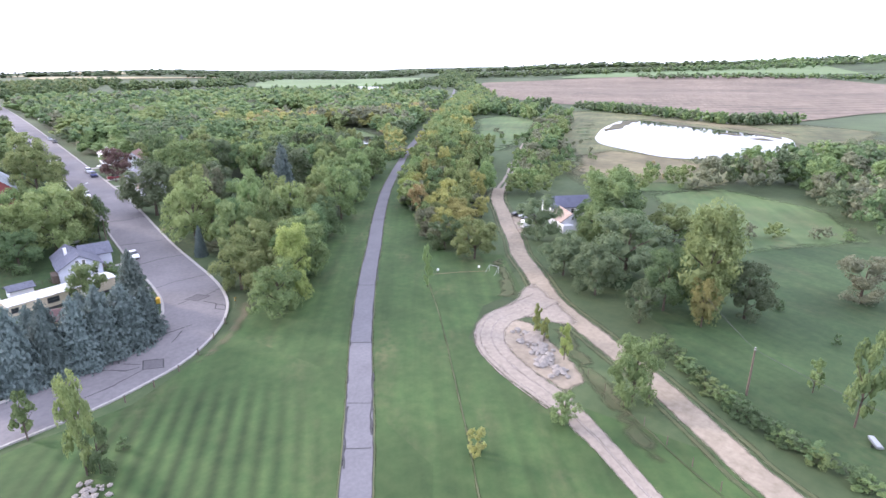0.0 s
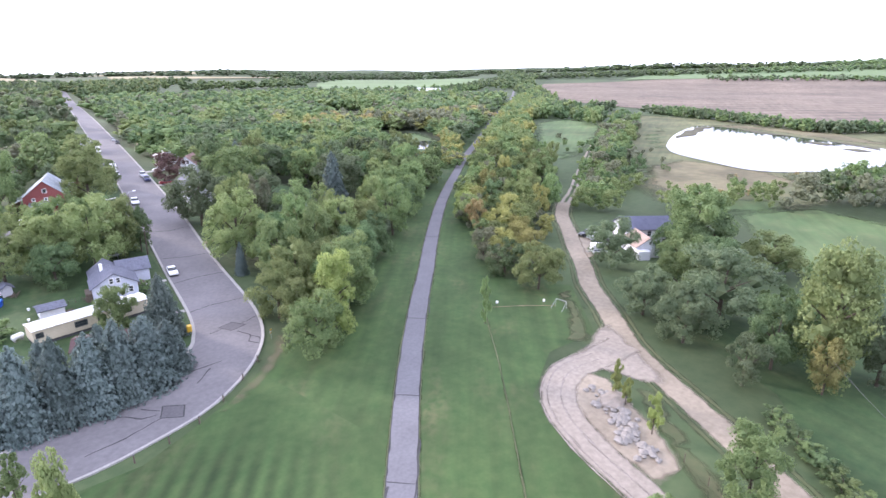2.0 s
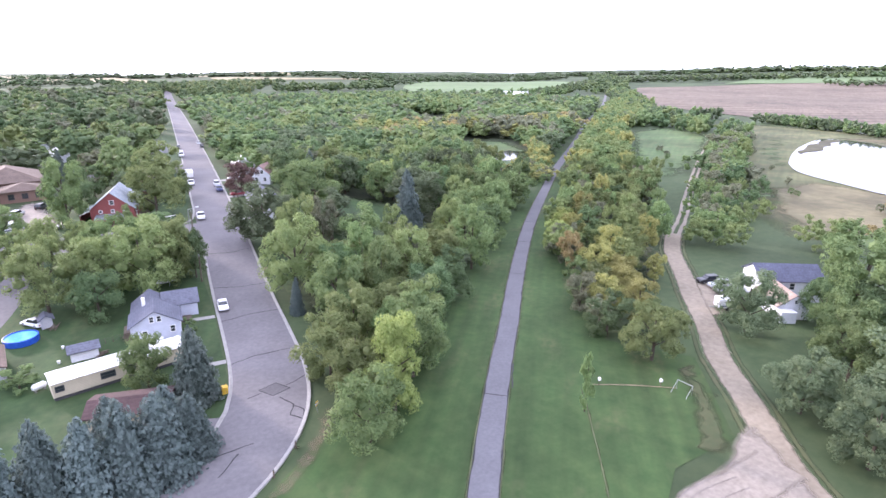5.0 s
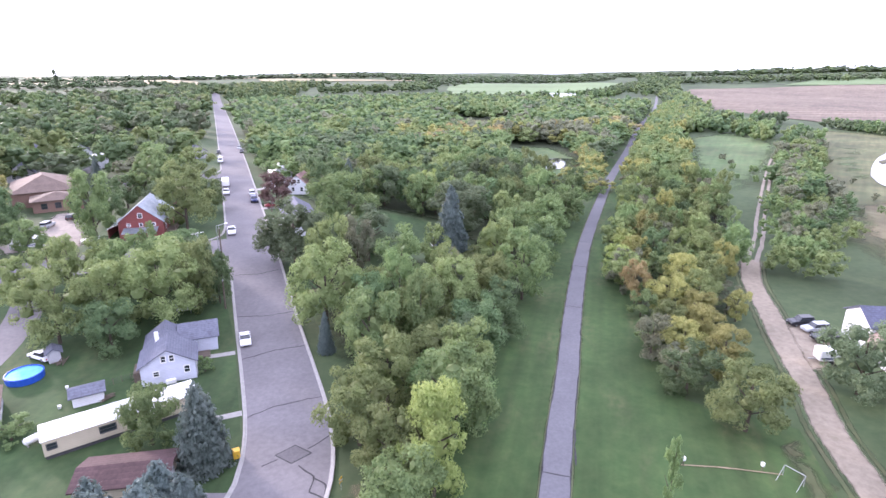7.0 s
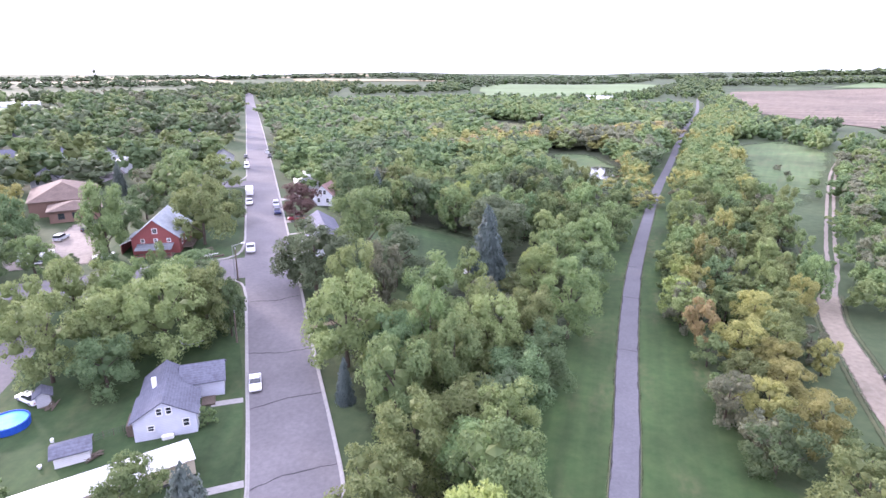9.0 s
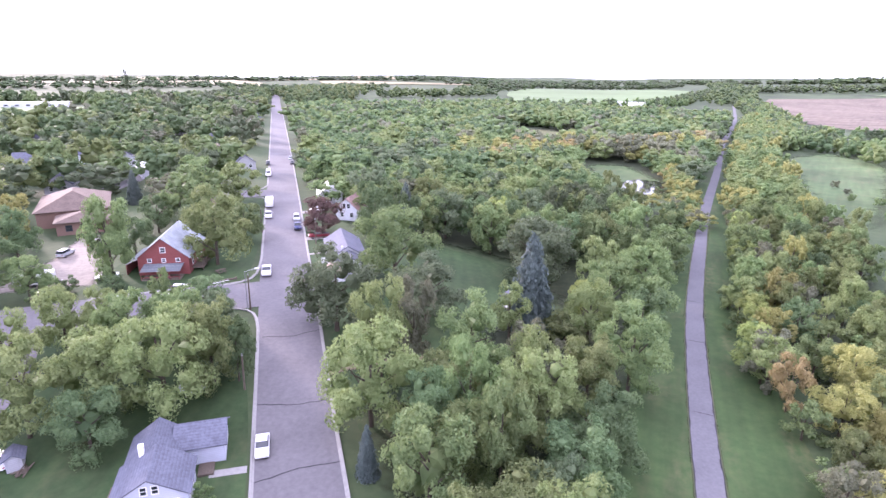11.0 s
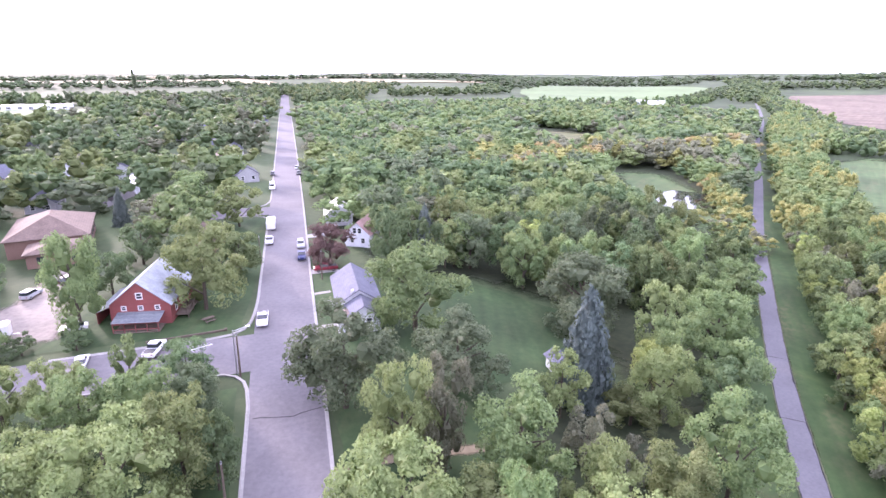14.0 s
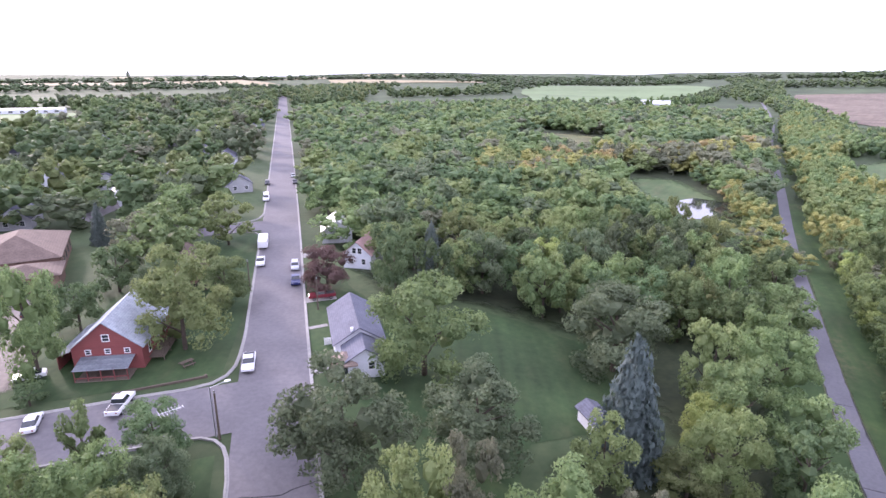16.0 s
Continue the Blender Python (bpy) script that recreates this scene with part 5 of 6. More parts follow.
# brown brick hall
h = base("hall", -8.4, 230, 8, "large brown brick hall with a hipped brown roof", "building")
f = wing(h, 0, 4, 0, 15, 20, 4.0, 7.4, M_BRICK, R_BROWN, hip=True)
for u in (-8, -4, 0, 4, 8):
    window(f, "r", 15, 20, u, 1.8, 1.4, 1.4, trim=M_DARKTRIM)
f = wing(h, 2.5, -10.2, 0, 11, 8, 3.0, 4.6, M_BRICK, R_BROWN, hip=True)
for u in (-3, 0, 3):
    window(f, "f", 11, 8, u, 1.6, 1.2, 1.3, trim=M_DARKTRIM)

# houses east of the street
h = base("house", 49.5, 178.5, -5, "white house with a grey-purple shingle roof", "house")
f = wing(h, 0, 0.5, 0, 7.0, 13, 2.8, 5.0, M_WHITE, R_GREY)
for u in (-4, 0, 4):
    window(f, "l", 7, 13, u, 1.6)
f2 = wing(h, 0.2, -8.2, 0, 5.2, 5.5, 2.6, 4.2, M_WHITE, R_GREY)
window(f2, "f", 5.2, 5.5, 0.8, 1.6, 0.8, 1.0)
f3 = wing(h, -2.6, -9.6, 0, 2.4, 3.0, 2.2, 3.3, M_WHITE, R_TAN, hip=True)
window(f3, "f", 2.4, 3.0, 0, 1.3, 0.6, 0.9, trim=M_DARKTRIM)
part("chimney", a_box(-1.2, -5.9, 3.0, -0.8, -5.5, 5.0, bevel=0.02), M_TRIM, h)
fen = base("fence", 45.6, 178.5, 0, "short white board fence by the house", "fence")
for k in range(7):
    part("board", a_box(-0.9 + 0.28 * k, -0.03, 0.0, -0.66 + 0.28 * k, 0.03, 1.2, bevel=0.01), M_TRIM, fen)
part("rail", a_box(-0.92, 0.03, 0.9, 1.28, 0.08, 1.0), M_TRIM, fen)
h = base("house", 58.5, 214, -32, "white house with a faded pink roof", "house")
f = wing(h, 0, 0, 0, 6.0, 8.5, 3.2, 5.8, M_WHITE, R_PINK)
for u, z in ((-0.6, 3.9), (0.6, 3.9), (-1.2, 1.6), (1.4, 1.6)):
    window(f, "f", 6, 8.5, u, z, 0.8, 1.1)
h = base("house", 56.0, 234, -8, "white house with a pale roof among trees", "house")
f = wing(h, 0, 0, 0, 7, 9, 3.0, 5.4, M_WHITE, R_WHITE)
window(f, "f", 7, 9, 0, 1.6)
window(f, "l", 7, 9, 1, 1.6)

# white house beyond the gravel road
h = base("house", 117.5, 83.4, -34, "two-storey white house with a dark blue roof", "house")
f = wing(h, 0, 0, 90, 7.0, 10.5, 4.0, 5.9, M_WHITE, R_BLUE)
for u in (-3.5, 0, 3.5):
    window(f, "l", 7.0, 10.5, -u, 3.0, 0.8, 1.1)
    window(f, "l", 7.0, 10.5, -u, 1.2, 0.8, 1.1)
window(f, "f", 7, 10.5, 0, 3.2)
f = wing(h, -3.2, -7.0, 0, 5.2, 7.5, 2.4, 4.2, M_WHITE, R_TAN)
window(f, "f", 5.2, 7.5, 0.2, 3.1, 0.5, 0.6)
window(f, "f", 5.2, 7.5, -1.2, 1.3, 0.8, 1.0)
window(f, "l", 5.2, 7.5, 1.0, 1.3, 0.8, 1.0)
door(f, "f", 5.2, 7.5, 1.0, M_TRIM)
part("porch", a_box(-5.9, -12.4, -0.1, -3.4, -10.78, 1.9, bevel=0.06), M_WHITE, h, "small white entrance porch")

# town houses
TOWNHOUSES = [(-41, 321, 0), (-20, 271, 1), (-14, 347, 0), (-30, 290, 2), (-52, 328, 1), (-39, 305, 0), (-40, 365, 3), (34, 300, 1), (45, 470, 0), (47, 492, 1), (49, 515, 0),
              (53, 612, 0), (-23, 557, 1), (23, 217, 3), (76, 440, 0), (63, 290, 2), (-64, 350, 0), (-75, 300, 1), (-20, 400, 0), (25, 330, 2), (-58, 270, 3), (-90, 340, 0), (-8, 318, 0), (-28, 330, 0), (18, 380, 1), (30, 360, 0),
              (-30, 430, 0), (-60, 400, 1), (36, 420, 0), (-10, 470, 2), (20, 480, 0), (-100, 400, 0), (-75, 450, 1)]
for k, (x, y, c) in enumerate(TOWNHOUSES):
    wallm, roofm, text = [(M_WHITE, R_GREY, "white town house with a grey roof"), (M_GREYWALL, R_GREY, "grey town house with a grey roof"),
                          (M_TANWALL, R_BROWN, "cream town house with a brown roof"), (M_BRICK, R_BROWN, "brick town house with a brown roof")][c]
    h = base("house", x, y, (k * 37) % 5 * 4 - 8 + (90 if k % 3 == 0 else 0), text, "house", "houses in the town")
    f = wing(h, 0, 0, 0, 7.5, 10, 3.0, 5.6, wallm, roofm)
    for sd, u in (("f", -1.8), ("f", 1.8), ("l", -2.5), ("l", 2.5), ("r", 0)):
        window(f, sd, 7.5, 10, u, 1.6, 1.0, 1.2)
h = base("barn", 8, 430, 20, "big shed with a dark grey roof", "building")
wing(h, 0, 0, 70, 14, 22, 4.5, 7.5, M_GREYWALL, R_BLUE)
h = base("garage_row", 1.5, 294, 14, "long white garage with a pale roof", "building")
wing(h, 0, 0, 0, 6, 16, 2.6, 3.8, M_WHITE, R_WHITE)
h = base("factory", -125, 668, 3, "long low white factory building", "building")
f = wing(h, 0, 0, 90, 12, 50, 3.6, 4.6, M_WHITE, R_WHITE)
for u in range(-20, 21, 8):
    window(f, "l", 12, 50, u, 2.0, 3.0, 1.4)
h = base("barn", 483, 638, -48, "long white farm barn on the rise", "barn")
f = wing(h, 0, 0, 90, 12, 32, 4, 8, M_WHITE, R_WHITE)
for u in (-10, 0, 10):
    window(f, "r", 12, 32, u, 2.0, 2.0, 1.4)
plant("poplar", -97, 1005, 32, 9)


# ---- vehicles ----
PAINT = {}


def paint(name, c):
    if name not in PAINT:
        PAINT[name] = material("paint_" + name, c, tuple(min(1, v * 1.1 + 0.01) for v in c), 2.0, rough=0.3, bump=0.0, big=0.04, spec=0.6)
    return PAINT[name]


PROFILES = {
    "sedan": (4.6, 1.78, [(-2.3, 0.3), (2.3, 0.3), (2.3, 0.62), (2.1, 0.78), (0.9, 0.9), (-1.5, 0.95), (-2.25, 0.88), (-2.3, 0.6)], [(0.95, 0.88), (0.25, 1.42), (-0.95, 1.44), (-1.75, 0.93)]),
    "suv": (4.7, 1.85, [(-2.35, 0.38), (2.35, 0.38), (2.35, 0.8), (2.1, 0.98), (1.0, 1.08), (-2.3, 1.1), (-2.35, 0.7)], [(1.0, 1.06), (0.35, 1.7), (-2.0, 1.72), (-2.3, 1.08)]),
    "pickup": (5.6, 1.95, [(-2.8, 0.5), (2.8, 0.5), (2.8, 0.95), (2.6, 1.1), (1.3, 1.18), (-2.8, 1.18), (-2.8, 0.8)], [(1.3, 1.16), (0.7, 1.84), (-0.55, 1.86), (-0.75, 1.16)]),
    "van": (6.0, 2.1, [(-3.0, 0.45), (3.0, 0.45), (3.0, 1.0), (2.7, 1.2), (1.9, 1.3), (-3.0, 1.3), (-3.0, 0.9)], [(1.9, 1.28), (1.35, 2.4), (-2.98, 2.5), (-3.0, 1.28)]),
}


def lathe_y(prof, w, inset=0.0, bevel=0.06):
    bm = bmesh.new()
    a = [bm.verts.new((x, -w / 2 + (inset if z > 1.2 else 0), z)) for x, z in prof]
    b = [bm.verts.new((x, w / 2 - (inset if z > 1.2 else 0), z)) for x, z in prof]
    bm.faces.new(a)
    bm.faces.new(b[::-1])
    n = len(prof)
    for k in range(n):
        bm.faces.new((a[k], b[k], b[(k + 1) % n], a[(k + 1) % n]))
    bmesh.ops.recalc_face_normals(bm, faces=bm.faces[:])
    bmesh.ops.bevel(bm, geom=bm.edges[:], offset=bevel, segments=2, affect='EDGES')
    return bm


def vehicle(kind, x, y, rot, colour, name, label):
    ln, wd, body, cabin = PROFILES[kind]
    v = base(name, x, y, rot, label, "van" if kind == "van" else "truck" if kind == "pickup" else "car", z=gz(x, y) + 0.08)
    v.scale = (0.86, 0.86, 0.86)
    part("body", lathe_y(body, wd), colour, v)
    part("cabin", lathe_y(cabin, wd - 0.1, 0.12, 0.05), M_PANE if kind != "van" else colour, v)
    roof = [(p[0], p[1]) for p in cabin[1:3]]
    part("roof", a_box(roof[1][0] - 0.03, -wd / 2 + 0.2, roof[1][1] - 0.04, roof[0][0] + 0.03, wd / 2 - 0.2, roof[1][1] + 0.035, bevel=0.03), colour, v)
    if kind == "van":
        part("windscreen", a_box(1.55, -wd / 2 + 0.25, 1.45, 1.85, wd / 2 - 0.25, 2.15, bevel=0.05), M_PANE, v)
    if kind == "pickup":
        part("cargo_bed", a_box(-2.65, -wd / 2 + 0.12, 1.19, -0.9, wd / 2 - 0.12, 1.2), M_DARKTRIM, v, "dark open cargo bed")
    for sx in (-0.31, 0.31):
        for sy in (-1, 1):
            w_ = part("wheel", a_tube((ln * sx, sy * (wd / 2 - 0.2), 0.33), (ln * sx, sy * (wd / 2 + 0.01), 0.33), 0.33, 0.33, 12), M_TYRE, v)
            part("rim", a_tube((ln * sx, sy * (wd / 2 + 0.005), 0.33), (ln * sx, sy * (wd / 2 + 0.03), 0.33), 0.18, 0.16, 8), M_STEEL, w_)
    for sy in (-1, 1):
        y0 = sy * (wd / 2 - 0.32)
        part("headlight", a_box(ln / 2 - 0.06, y0 - 0.15, body[2][1] - 0.16, ln / 2 + 0.015, y0 + 0.15, body[2][1] - 0.02, bevel=0.02), M_LAMP, v)
        part("tail_light", a_box(-ln / 2 - 0.015, y0 - 0.12, body[2][1] - 0.12, -ln / 2 + 0.06, y0 + 0.12, body[2][1] + 0.06, bevel=0.02), M_TAIL, v)


WHITE, SILVER, BLACK = paint("white", (0.75, 0.75, 0.76)), paint("silver", (0.42, 0.44, 0.47)), paint("black", (0.02, 0.022, 0.026))
NAVY, RED = paint("navy", (0.02, 0.03, 0.12)), paint("red", (0.17, 0.018, 0.03))
vehicle("sedan", 29.6, 126, -95, WHITE, "car", "white sedan parked by the kerb")
vehicle("pickup", 33.8, 175.6, -95, WHITE, "pickup_truck", "white pickup truck parked by the kerb")
vehicle("pickup", 37.4, 219.5, -95, WHITE, "pickup_truck", "white pickup truck hitched before a boat")
vehicle("van", 41.9, 281, -95, WHITE, "van", "white high-roofed van parked by the kerb")
vehicle("pickup", 43.3, 206.2, -95, NAVY, "pickup_truck", "dark blue pickup truck parked by the kerb")
vehicle("suv", 44.0, 214.5, -95, SILVER, "car", "silver car parked behind a blue truck")
vehicle("pickup", 47.0, 196.8, 178, RED, "pickup_truck", "dark red pickup truck in a driveway")
vehicle("pickup", 18.6, 170.3, 75, WHITE, "pickup_truck", "white pickup truck on the side street")
vehicle("sedan", 9.5, 169.6, 92, WHITE, "car", "white car on the side street")
vehicle("sedan", 6.0, 181.6, 190, WHITE, "car", "white sedan on the sandy parking lot")
vehicle("suv", -4.2, 199, 70, SILVER, "car", "silver car on the sandy parking lot")
vehicle("suv", 0.2, 205, 70, BLACK, "car", "black car on the sandy parking lot")
vehicle("sedan", 50.5, 222.5, 178, WHITE, "car", "white car in a driveway")
vehicle("suv", 43.6, 306, -95, BLACK, "car", "dark car parked far up the street")
vehicle("sedan", 53.6, 318, -95, SILVER, "car", "silver car parked far up the street")
vehicle("suv", 53.0, 305, -95, BLACK, "car", "black car parked far up the street")
vehicle("suv", 3.0, 302, 60, WHITE, "car", "white car by the long garage")
vehicle("sedan", 3.2, 132.3, 130, WHITE, "car", "white car behind the tiny shed")
vehicle("suv", 111.5, 93.6, 160, BLACK, "car", "black car parked on gravel")
vehicle("suv", 111.2, 91.0, 160, SILVER, "car", "silver van parked on gravel")
vehicle("pickup", 109.6, 88.2, 160, BLACK, "pickup_truck", "black pickup truck parked on gravel")


def trailer(x, y, rot, ln, wd, ht, label, name="camper"):
    t = base(name, x, y, rot, label, "trailer", z=gz(x, y) + 0.07)
    body = part("body", a_box(-ln / 2, -wd / 2, 0.45, ln / 2, wd / 2, ht, bevel=0.18), WHITE, t)
    part("stripe", a_box(-ln / 2 + 0.2, -wd / 2 - 0.012, 0.85, ln / 2 - 0.2, wd / 2 + 0.012, 1.05), NAVY, body)
    for x_ in ((-ln * 0.28, ln * 0.1, ln * 0.32) if ln > 4 else (0.0,)):
        part("window", a_box(x_ - 0.35, -wd / 2 - 0.02, 1.35, x_ + 0.35, wd / 2 + 0.02, 1.85, bevel=0.01), M_PANE, body)
    for sy in (-1, 1):
        part("wheel", a_tube((0, sy * (wd / 2 - 0.22), 0.33), (0, sy * (wd / 2 - 0.02), 0.33), 0.33, 0.33, 12), M_TYRE, t)
    part("tow_bar", a_box(ln / 2 - 0.1, -0.06, 0.45, ln / 2 + 1.0, 0.06, 0.55), M_STEEL, t)


trailer(-5.2, 181.5, 5, 6.2, 2.3, 2.5, "white camper trailer beside the lane")
trailer(103.0, 84.2, 150, 3.4, 1.9, 2.2, "small white box trailer on gravel", "box_trailer")
trailer(38.6, 232.5, -95, 6.5, 2.2, 2.2, "white covered boat trailer by the kerb", "boat_trailer")
b_ = base("boat_trailer", 64.2, 10.8, 35, "small pale boat trailer in the grass", "trailer")
b_.scale = (0.6, 0.6, 0.6)
part("hull", lathe_y([(-1.5, 0.45), (1.2, 0.5), (1.9, 0.95), (-1.5, 0.95)], 1.2, 0.0, 0.12), M_STEEL, b_)
for sy in (-1, 1):
    part("wheel", a_tube((-0.3, sy * 0.55, 0.25), (-0.3, sy * 0.72, 0.25), 0.25, 0.25, 10), M_TYRE, b_)

# ---- poles, posts, goal ----
POLES = [(30.1, 160.6, 6.4), (28.2, 138.4, 5.2), (1.0, 161.2, 6.5), (55.2, 30.7, 4.8), (64.8, 23.3, 6.2), (45.6, 192, 6.0), (34.8, 205, 6.0)]
for x, y, hh in POLES:
    p = base("utility_pole", x, y, 0, "weathered brown wooden utility pole", "pole", "utility poles")
    part("shaft", a_tube((0, 0, -0.2), (0.05, 0, hh), 0.15, 0.1, 8), M_WOODP, p)
    part("cap", a_tube((0.05, 0, hh - 0.25), (0.05, 0, hh + 0.08), 0.12, 0.08, 8), M_STEEL, p)
p = base("street_lamp", 29.7, 161.2, 0, "grey steel street lamp with a short arm", "lamp")
part("shaft", a_tube((0, 0, -0.2), (0, 0, 6.6), 0.08, 0.06, 8), M_STEEL, p)
part("arm", a_tube((0, 0, 6.5), (1.8, 0.4, 6.8), 0.04, 0.035, 6), M_STEEL, p)
part("lamp_head", a_box(1.6, 0.25, 6.72, 2.25, 0.6, 6.88, bevel=0.04), M_TRIM, p)
wire = base("overhead_wire", 64.8, 23.3, 0, "thin sagging overhead wire", "wire")
for dx, dy in ((28, 22), (-6, -24)):
    pts = [(dx * t / 8, dy * t / 8, 6.0 - 3.0 * (t / 8) * (1 - t / 8)) for t in range(9)]
    bm = bmesh.new()
    for a, b in zip(pts, pts[1:]):
        tube(bm, a, b, 0.022, 0.022, 4)
    part("strand", bm, M_DARKTRIM, wire)
for x, y in ((12.0, 72.7), (15.5, 73.8), (19.0, 75.4), (22.5, 78.1), (26.0, 81.3), (29.2, 84.7)):
    p = base("marker_post", x + 0.3, y - 0.3, 0, "short dark wooden post behind the kerb", "post", "posts along the bend")
    part("shaft", a_tube((0, 0, -0.1), (0, 0, 0.9), 0.09, 0.08, 7), M_WOODP, p)
    part("cap", a_tube((0, 0, 0.9), (0, 0, 0.96), 0.1, 0.07, 7), M_DARKTRIM, p)
    sheet("bare_patch", [(x - 0.5, y - 0.5), (x + 0.5, y - 1.0), (x + 1.2, y - 0.2), (x + 0.9, y + 0.5), (x + 0.1, y + 0.1)], M_DRY, 0.075, "worn sandy patch at the kerb", 0.8, 0.3, soft=0.5)
sheet("bare_verge", [(20, 75.2), (24, 78.2), (28, 81.8), (31.5, 85.8), (34.5, 90.5), (36.5, 90), (34.5, 85.5), (30.5, 80.5), (25.5, 76.5), (20.5, 74)], M_SAND, 0.07, "thin worn strip of soil behind the kerb", 0.9, 0.8, soft=1.7)
s_ = base("road_sign", 33.6, 89.6, 40, "small orange and white roadside marker", "sign")
part("post", a_tube((0, 0, -0.1), (0, 0, 1.3), 0.03, 0.03, 6), M_STEEL, s_)
part("board", a_box(-0.25, -0.02, 0.9, 0.25, 0.02, 1.5, bevel=0.01), M_YELLOW, s_)
part("band", a_box(-0.25, -0.03, 1.1, 0.25, 0.03, 1.25), M_TRIM, s_)
g_ = base("goal", 75.0, 70.9, -82, "old white pipe goal in the grass", "goal")
part("crossbar", a_tube((-1.0, 0, 1.3), (1.0, 0, 1.3), 0.035, 0.035, 6), M_STEEL, g_)
for x in (-1.0, 1.0):
    part("upright", a_tube((x, 0, -0.05), (x, 0, 1.3), 0.035, 0.035, 6), M_STEEL, g_)
    part("stay", a_tube((x, 0, 1.3), (x, -1.4, 0.0), 0.03, 0.03, 6), M_STEEL, g_)
for x, y in ((66.8, 77.4), (73.4, 73.2)):
    p = base("target_post", x, y, 0, "low post with a white top", "post", "white-topped posts")
    part("shaft", a_tube((0, 0, -0.1), (0, 0, 0.8), 0.05, 0.05, 6), M_WOODP, p)
    part("top", a_box(-0.16, -0.16, 0.75, 0.16, 0.16, 1.15, bevel=0.04), M_TRIM, p)
strip("sand_line", [(66.2, 77.9), (70.5, 75.2), (74.9, 71.9)], 0.35, M_SAND, 0.08, "low sandy line across the grass", ragged=0.12, step=0.6, cols=4, soft=True)
b_ = base("bin", 25.0, 99.2, 0, "yellow plastic bin by the kerb", "bin")
part("body", a_box(-0.35, -0.35, 0, 0.35, 0.35, 0.9, bevel=0.06), M_YELLOW, b_)
part("lid", a_box(-0.38, -0.38, 0.9, 0.38, 0.38, 1.0, bevel=0.03), M_YELLOW, b_)

# ---- hedge, rubble, fence line ----
hr = random.Random(21)
for p in curve_points([(69.3, 36.1), (63.6, 28.5), (60.4, 22.8), (58.0, 17.6), (56.8, 13.4), (55.8, 9.5)], 1.35):
    plant("dkbush" if hr.random() < 0.7 else "bush", p.x + hr.uniform(-0.3, 0.3), p.y + hr.uniform(-0.3, 0.3), hr.uniform(1.6, 2.2), hr.uniform(2.7, 3.4), "dense green shrub in a hedge row", "hedge row")
STONES = []
for k in range(4):
    bm = bmesh.new()
    bmesh.ops.create_icosphere(bm, subdivisions=1, radius=0.5)
    for v in bm.verts:
        v.co *= hr.uniform(0.7, 1.25)
        v.co.z *= 0.6
    m_ = bpy.data.meshes.new("stone")
    bm.to_mesh(m_)
    bm.free()
    m_.materials.append(M_RUBBLE)
    STONES.append(m_)
pile = base("rubble_pile", 55.5, 46, 0, "heap of broken concrete and stones", "rubble")
for k in range(110):
    u = hr.random()
    x, y = 52.6 + 6.2 * u + hr.gauss(0, 0.9) - 55.5, 40.5 + 11 * u + hr.gauss(0, 0.7) - 46
    st = link("stone", hr.choice(STONES), None, pile)
    st.matrix_basis = pose(x, y, 0.15, 0, 0, hr.uniform(0, 360)) @ Matrix.Scale(hr.uniform(0.4, 1.5), 4)
bm = bmesh.new()
bmesh.ops.create_icosphere(bm, subdivisions=3, radius=1.0)
for v in bm.verts:
    v.co = Vector((v.co.x * 2.0, v.co.y * 1.5, v.co.z * 0.7)) * (1 + 0.25 * noise.noise(v.co * 2))
mound = tagged(part("gravel_mound", bm, M_GRAVEL2), "low mound of pale gravel", "mound")
mound.location = (58.6, 49.3, 0.1)
strip("ditch_line", [(62.7, 75.5), (52.3, 61.5), (43.5, 50.5), (36.8, 42.2), (30.6, 34.8), (24, 27)], 0.34, M_DRY, 0.08, "worn sandy line in the grass", ragged=0.25, step=0.8, cols=4, soft=True)
strip("fence_line", [(55.0, 38.5), (50.5, 29.0), (46.8, 21.5), (43, 12)], 0.3, M_DRY, 0.085, "bare strip under a wire fence", ragged=0.2, step=0.8, cols=4, soft=True)
for k in range(9):
    u = k / 8
    p = base("fence_post", 55.0 - 11.5 * u, 38.5 - 25.5 * u, 0, "thin weathered wooden fence post", "post", "posts of the wire fence")
    part("shaft", a_tube((0, 0, -0.1), (0, 0, 1.1), 0.05, 0.045, 6), M_WOODP, p)

# ---- paths, driveways, road repairs ----
for pts, w in (([(27.8, 123.2), (24.0, 123.6)], 1.1), ([(26.6, 107.3), (22.4, 107.5)], 1.1), ([(41.8, 171), (46.2, 171.6)], 1.1), ([(43.2, 185), (46.2, 185.3)], 1.0),
               ([(44.0, 196.8), (49.5, 196.8)], 2.6), ([(46.3, 222.2), (52, 222.6)], 3.0)):
    strip("front_walk", pts, w, M_KERB, 0.09, "pale concrete walk across the grass", step=1.0, cols=2)
strip("driveway", [(38.9, 139.2), (47, 139.6), (57, 138)], 2.2, M_SAND, 0.08, "sandy driveway under the trees", ragged=0.3, step=1.0, cols=4, soft=True)
strip("driveway", [(26.2, 91.8), (22.5, 92.6), (19, 94.5)], 3.4, M_ASPHALT, 0.066, "grey asphalt driveway behind the spruces", step=1.0)


def lie(name, outline, mat_, dz, label):
    bm = bmesh.new()
    bm.faces.new([bm.verts.new((x, y, gz(x, y) + dz)) for x, y in outline])
    for f_ in bm.faces:
        f_.normal_update()
        if f_.normal.z < 0:
            f_.normal_flip()
    tagged(part(name, bm, mat_), label, kind="structure")


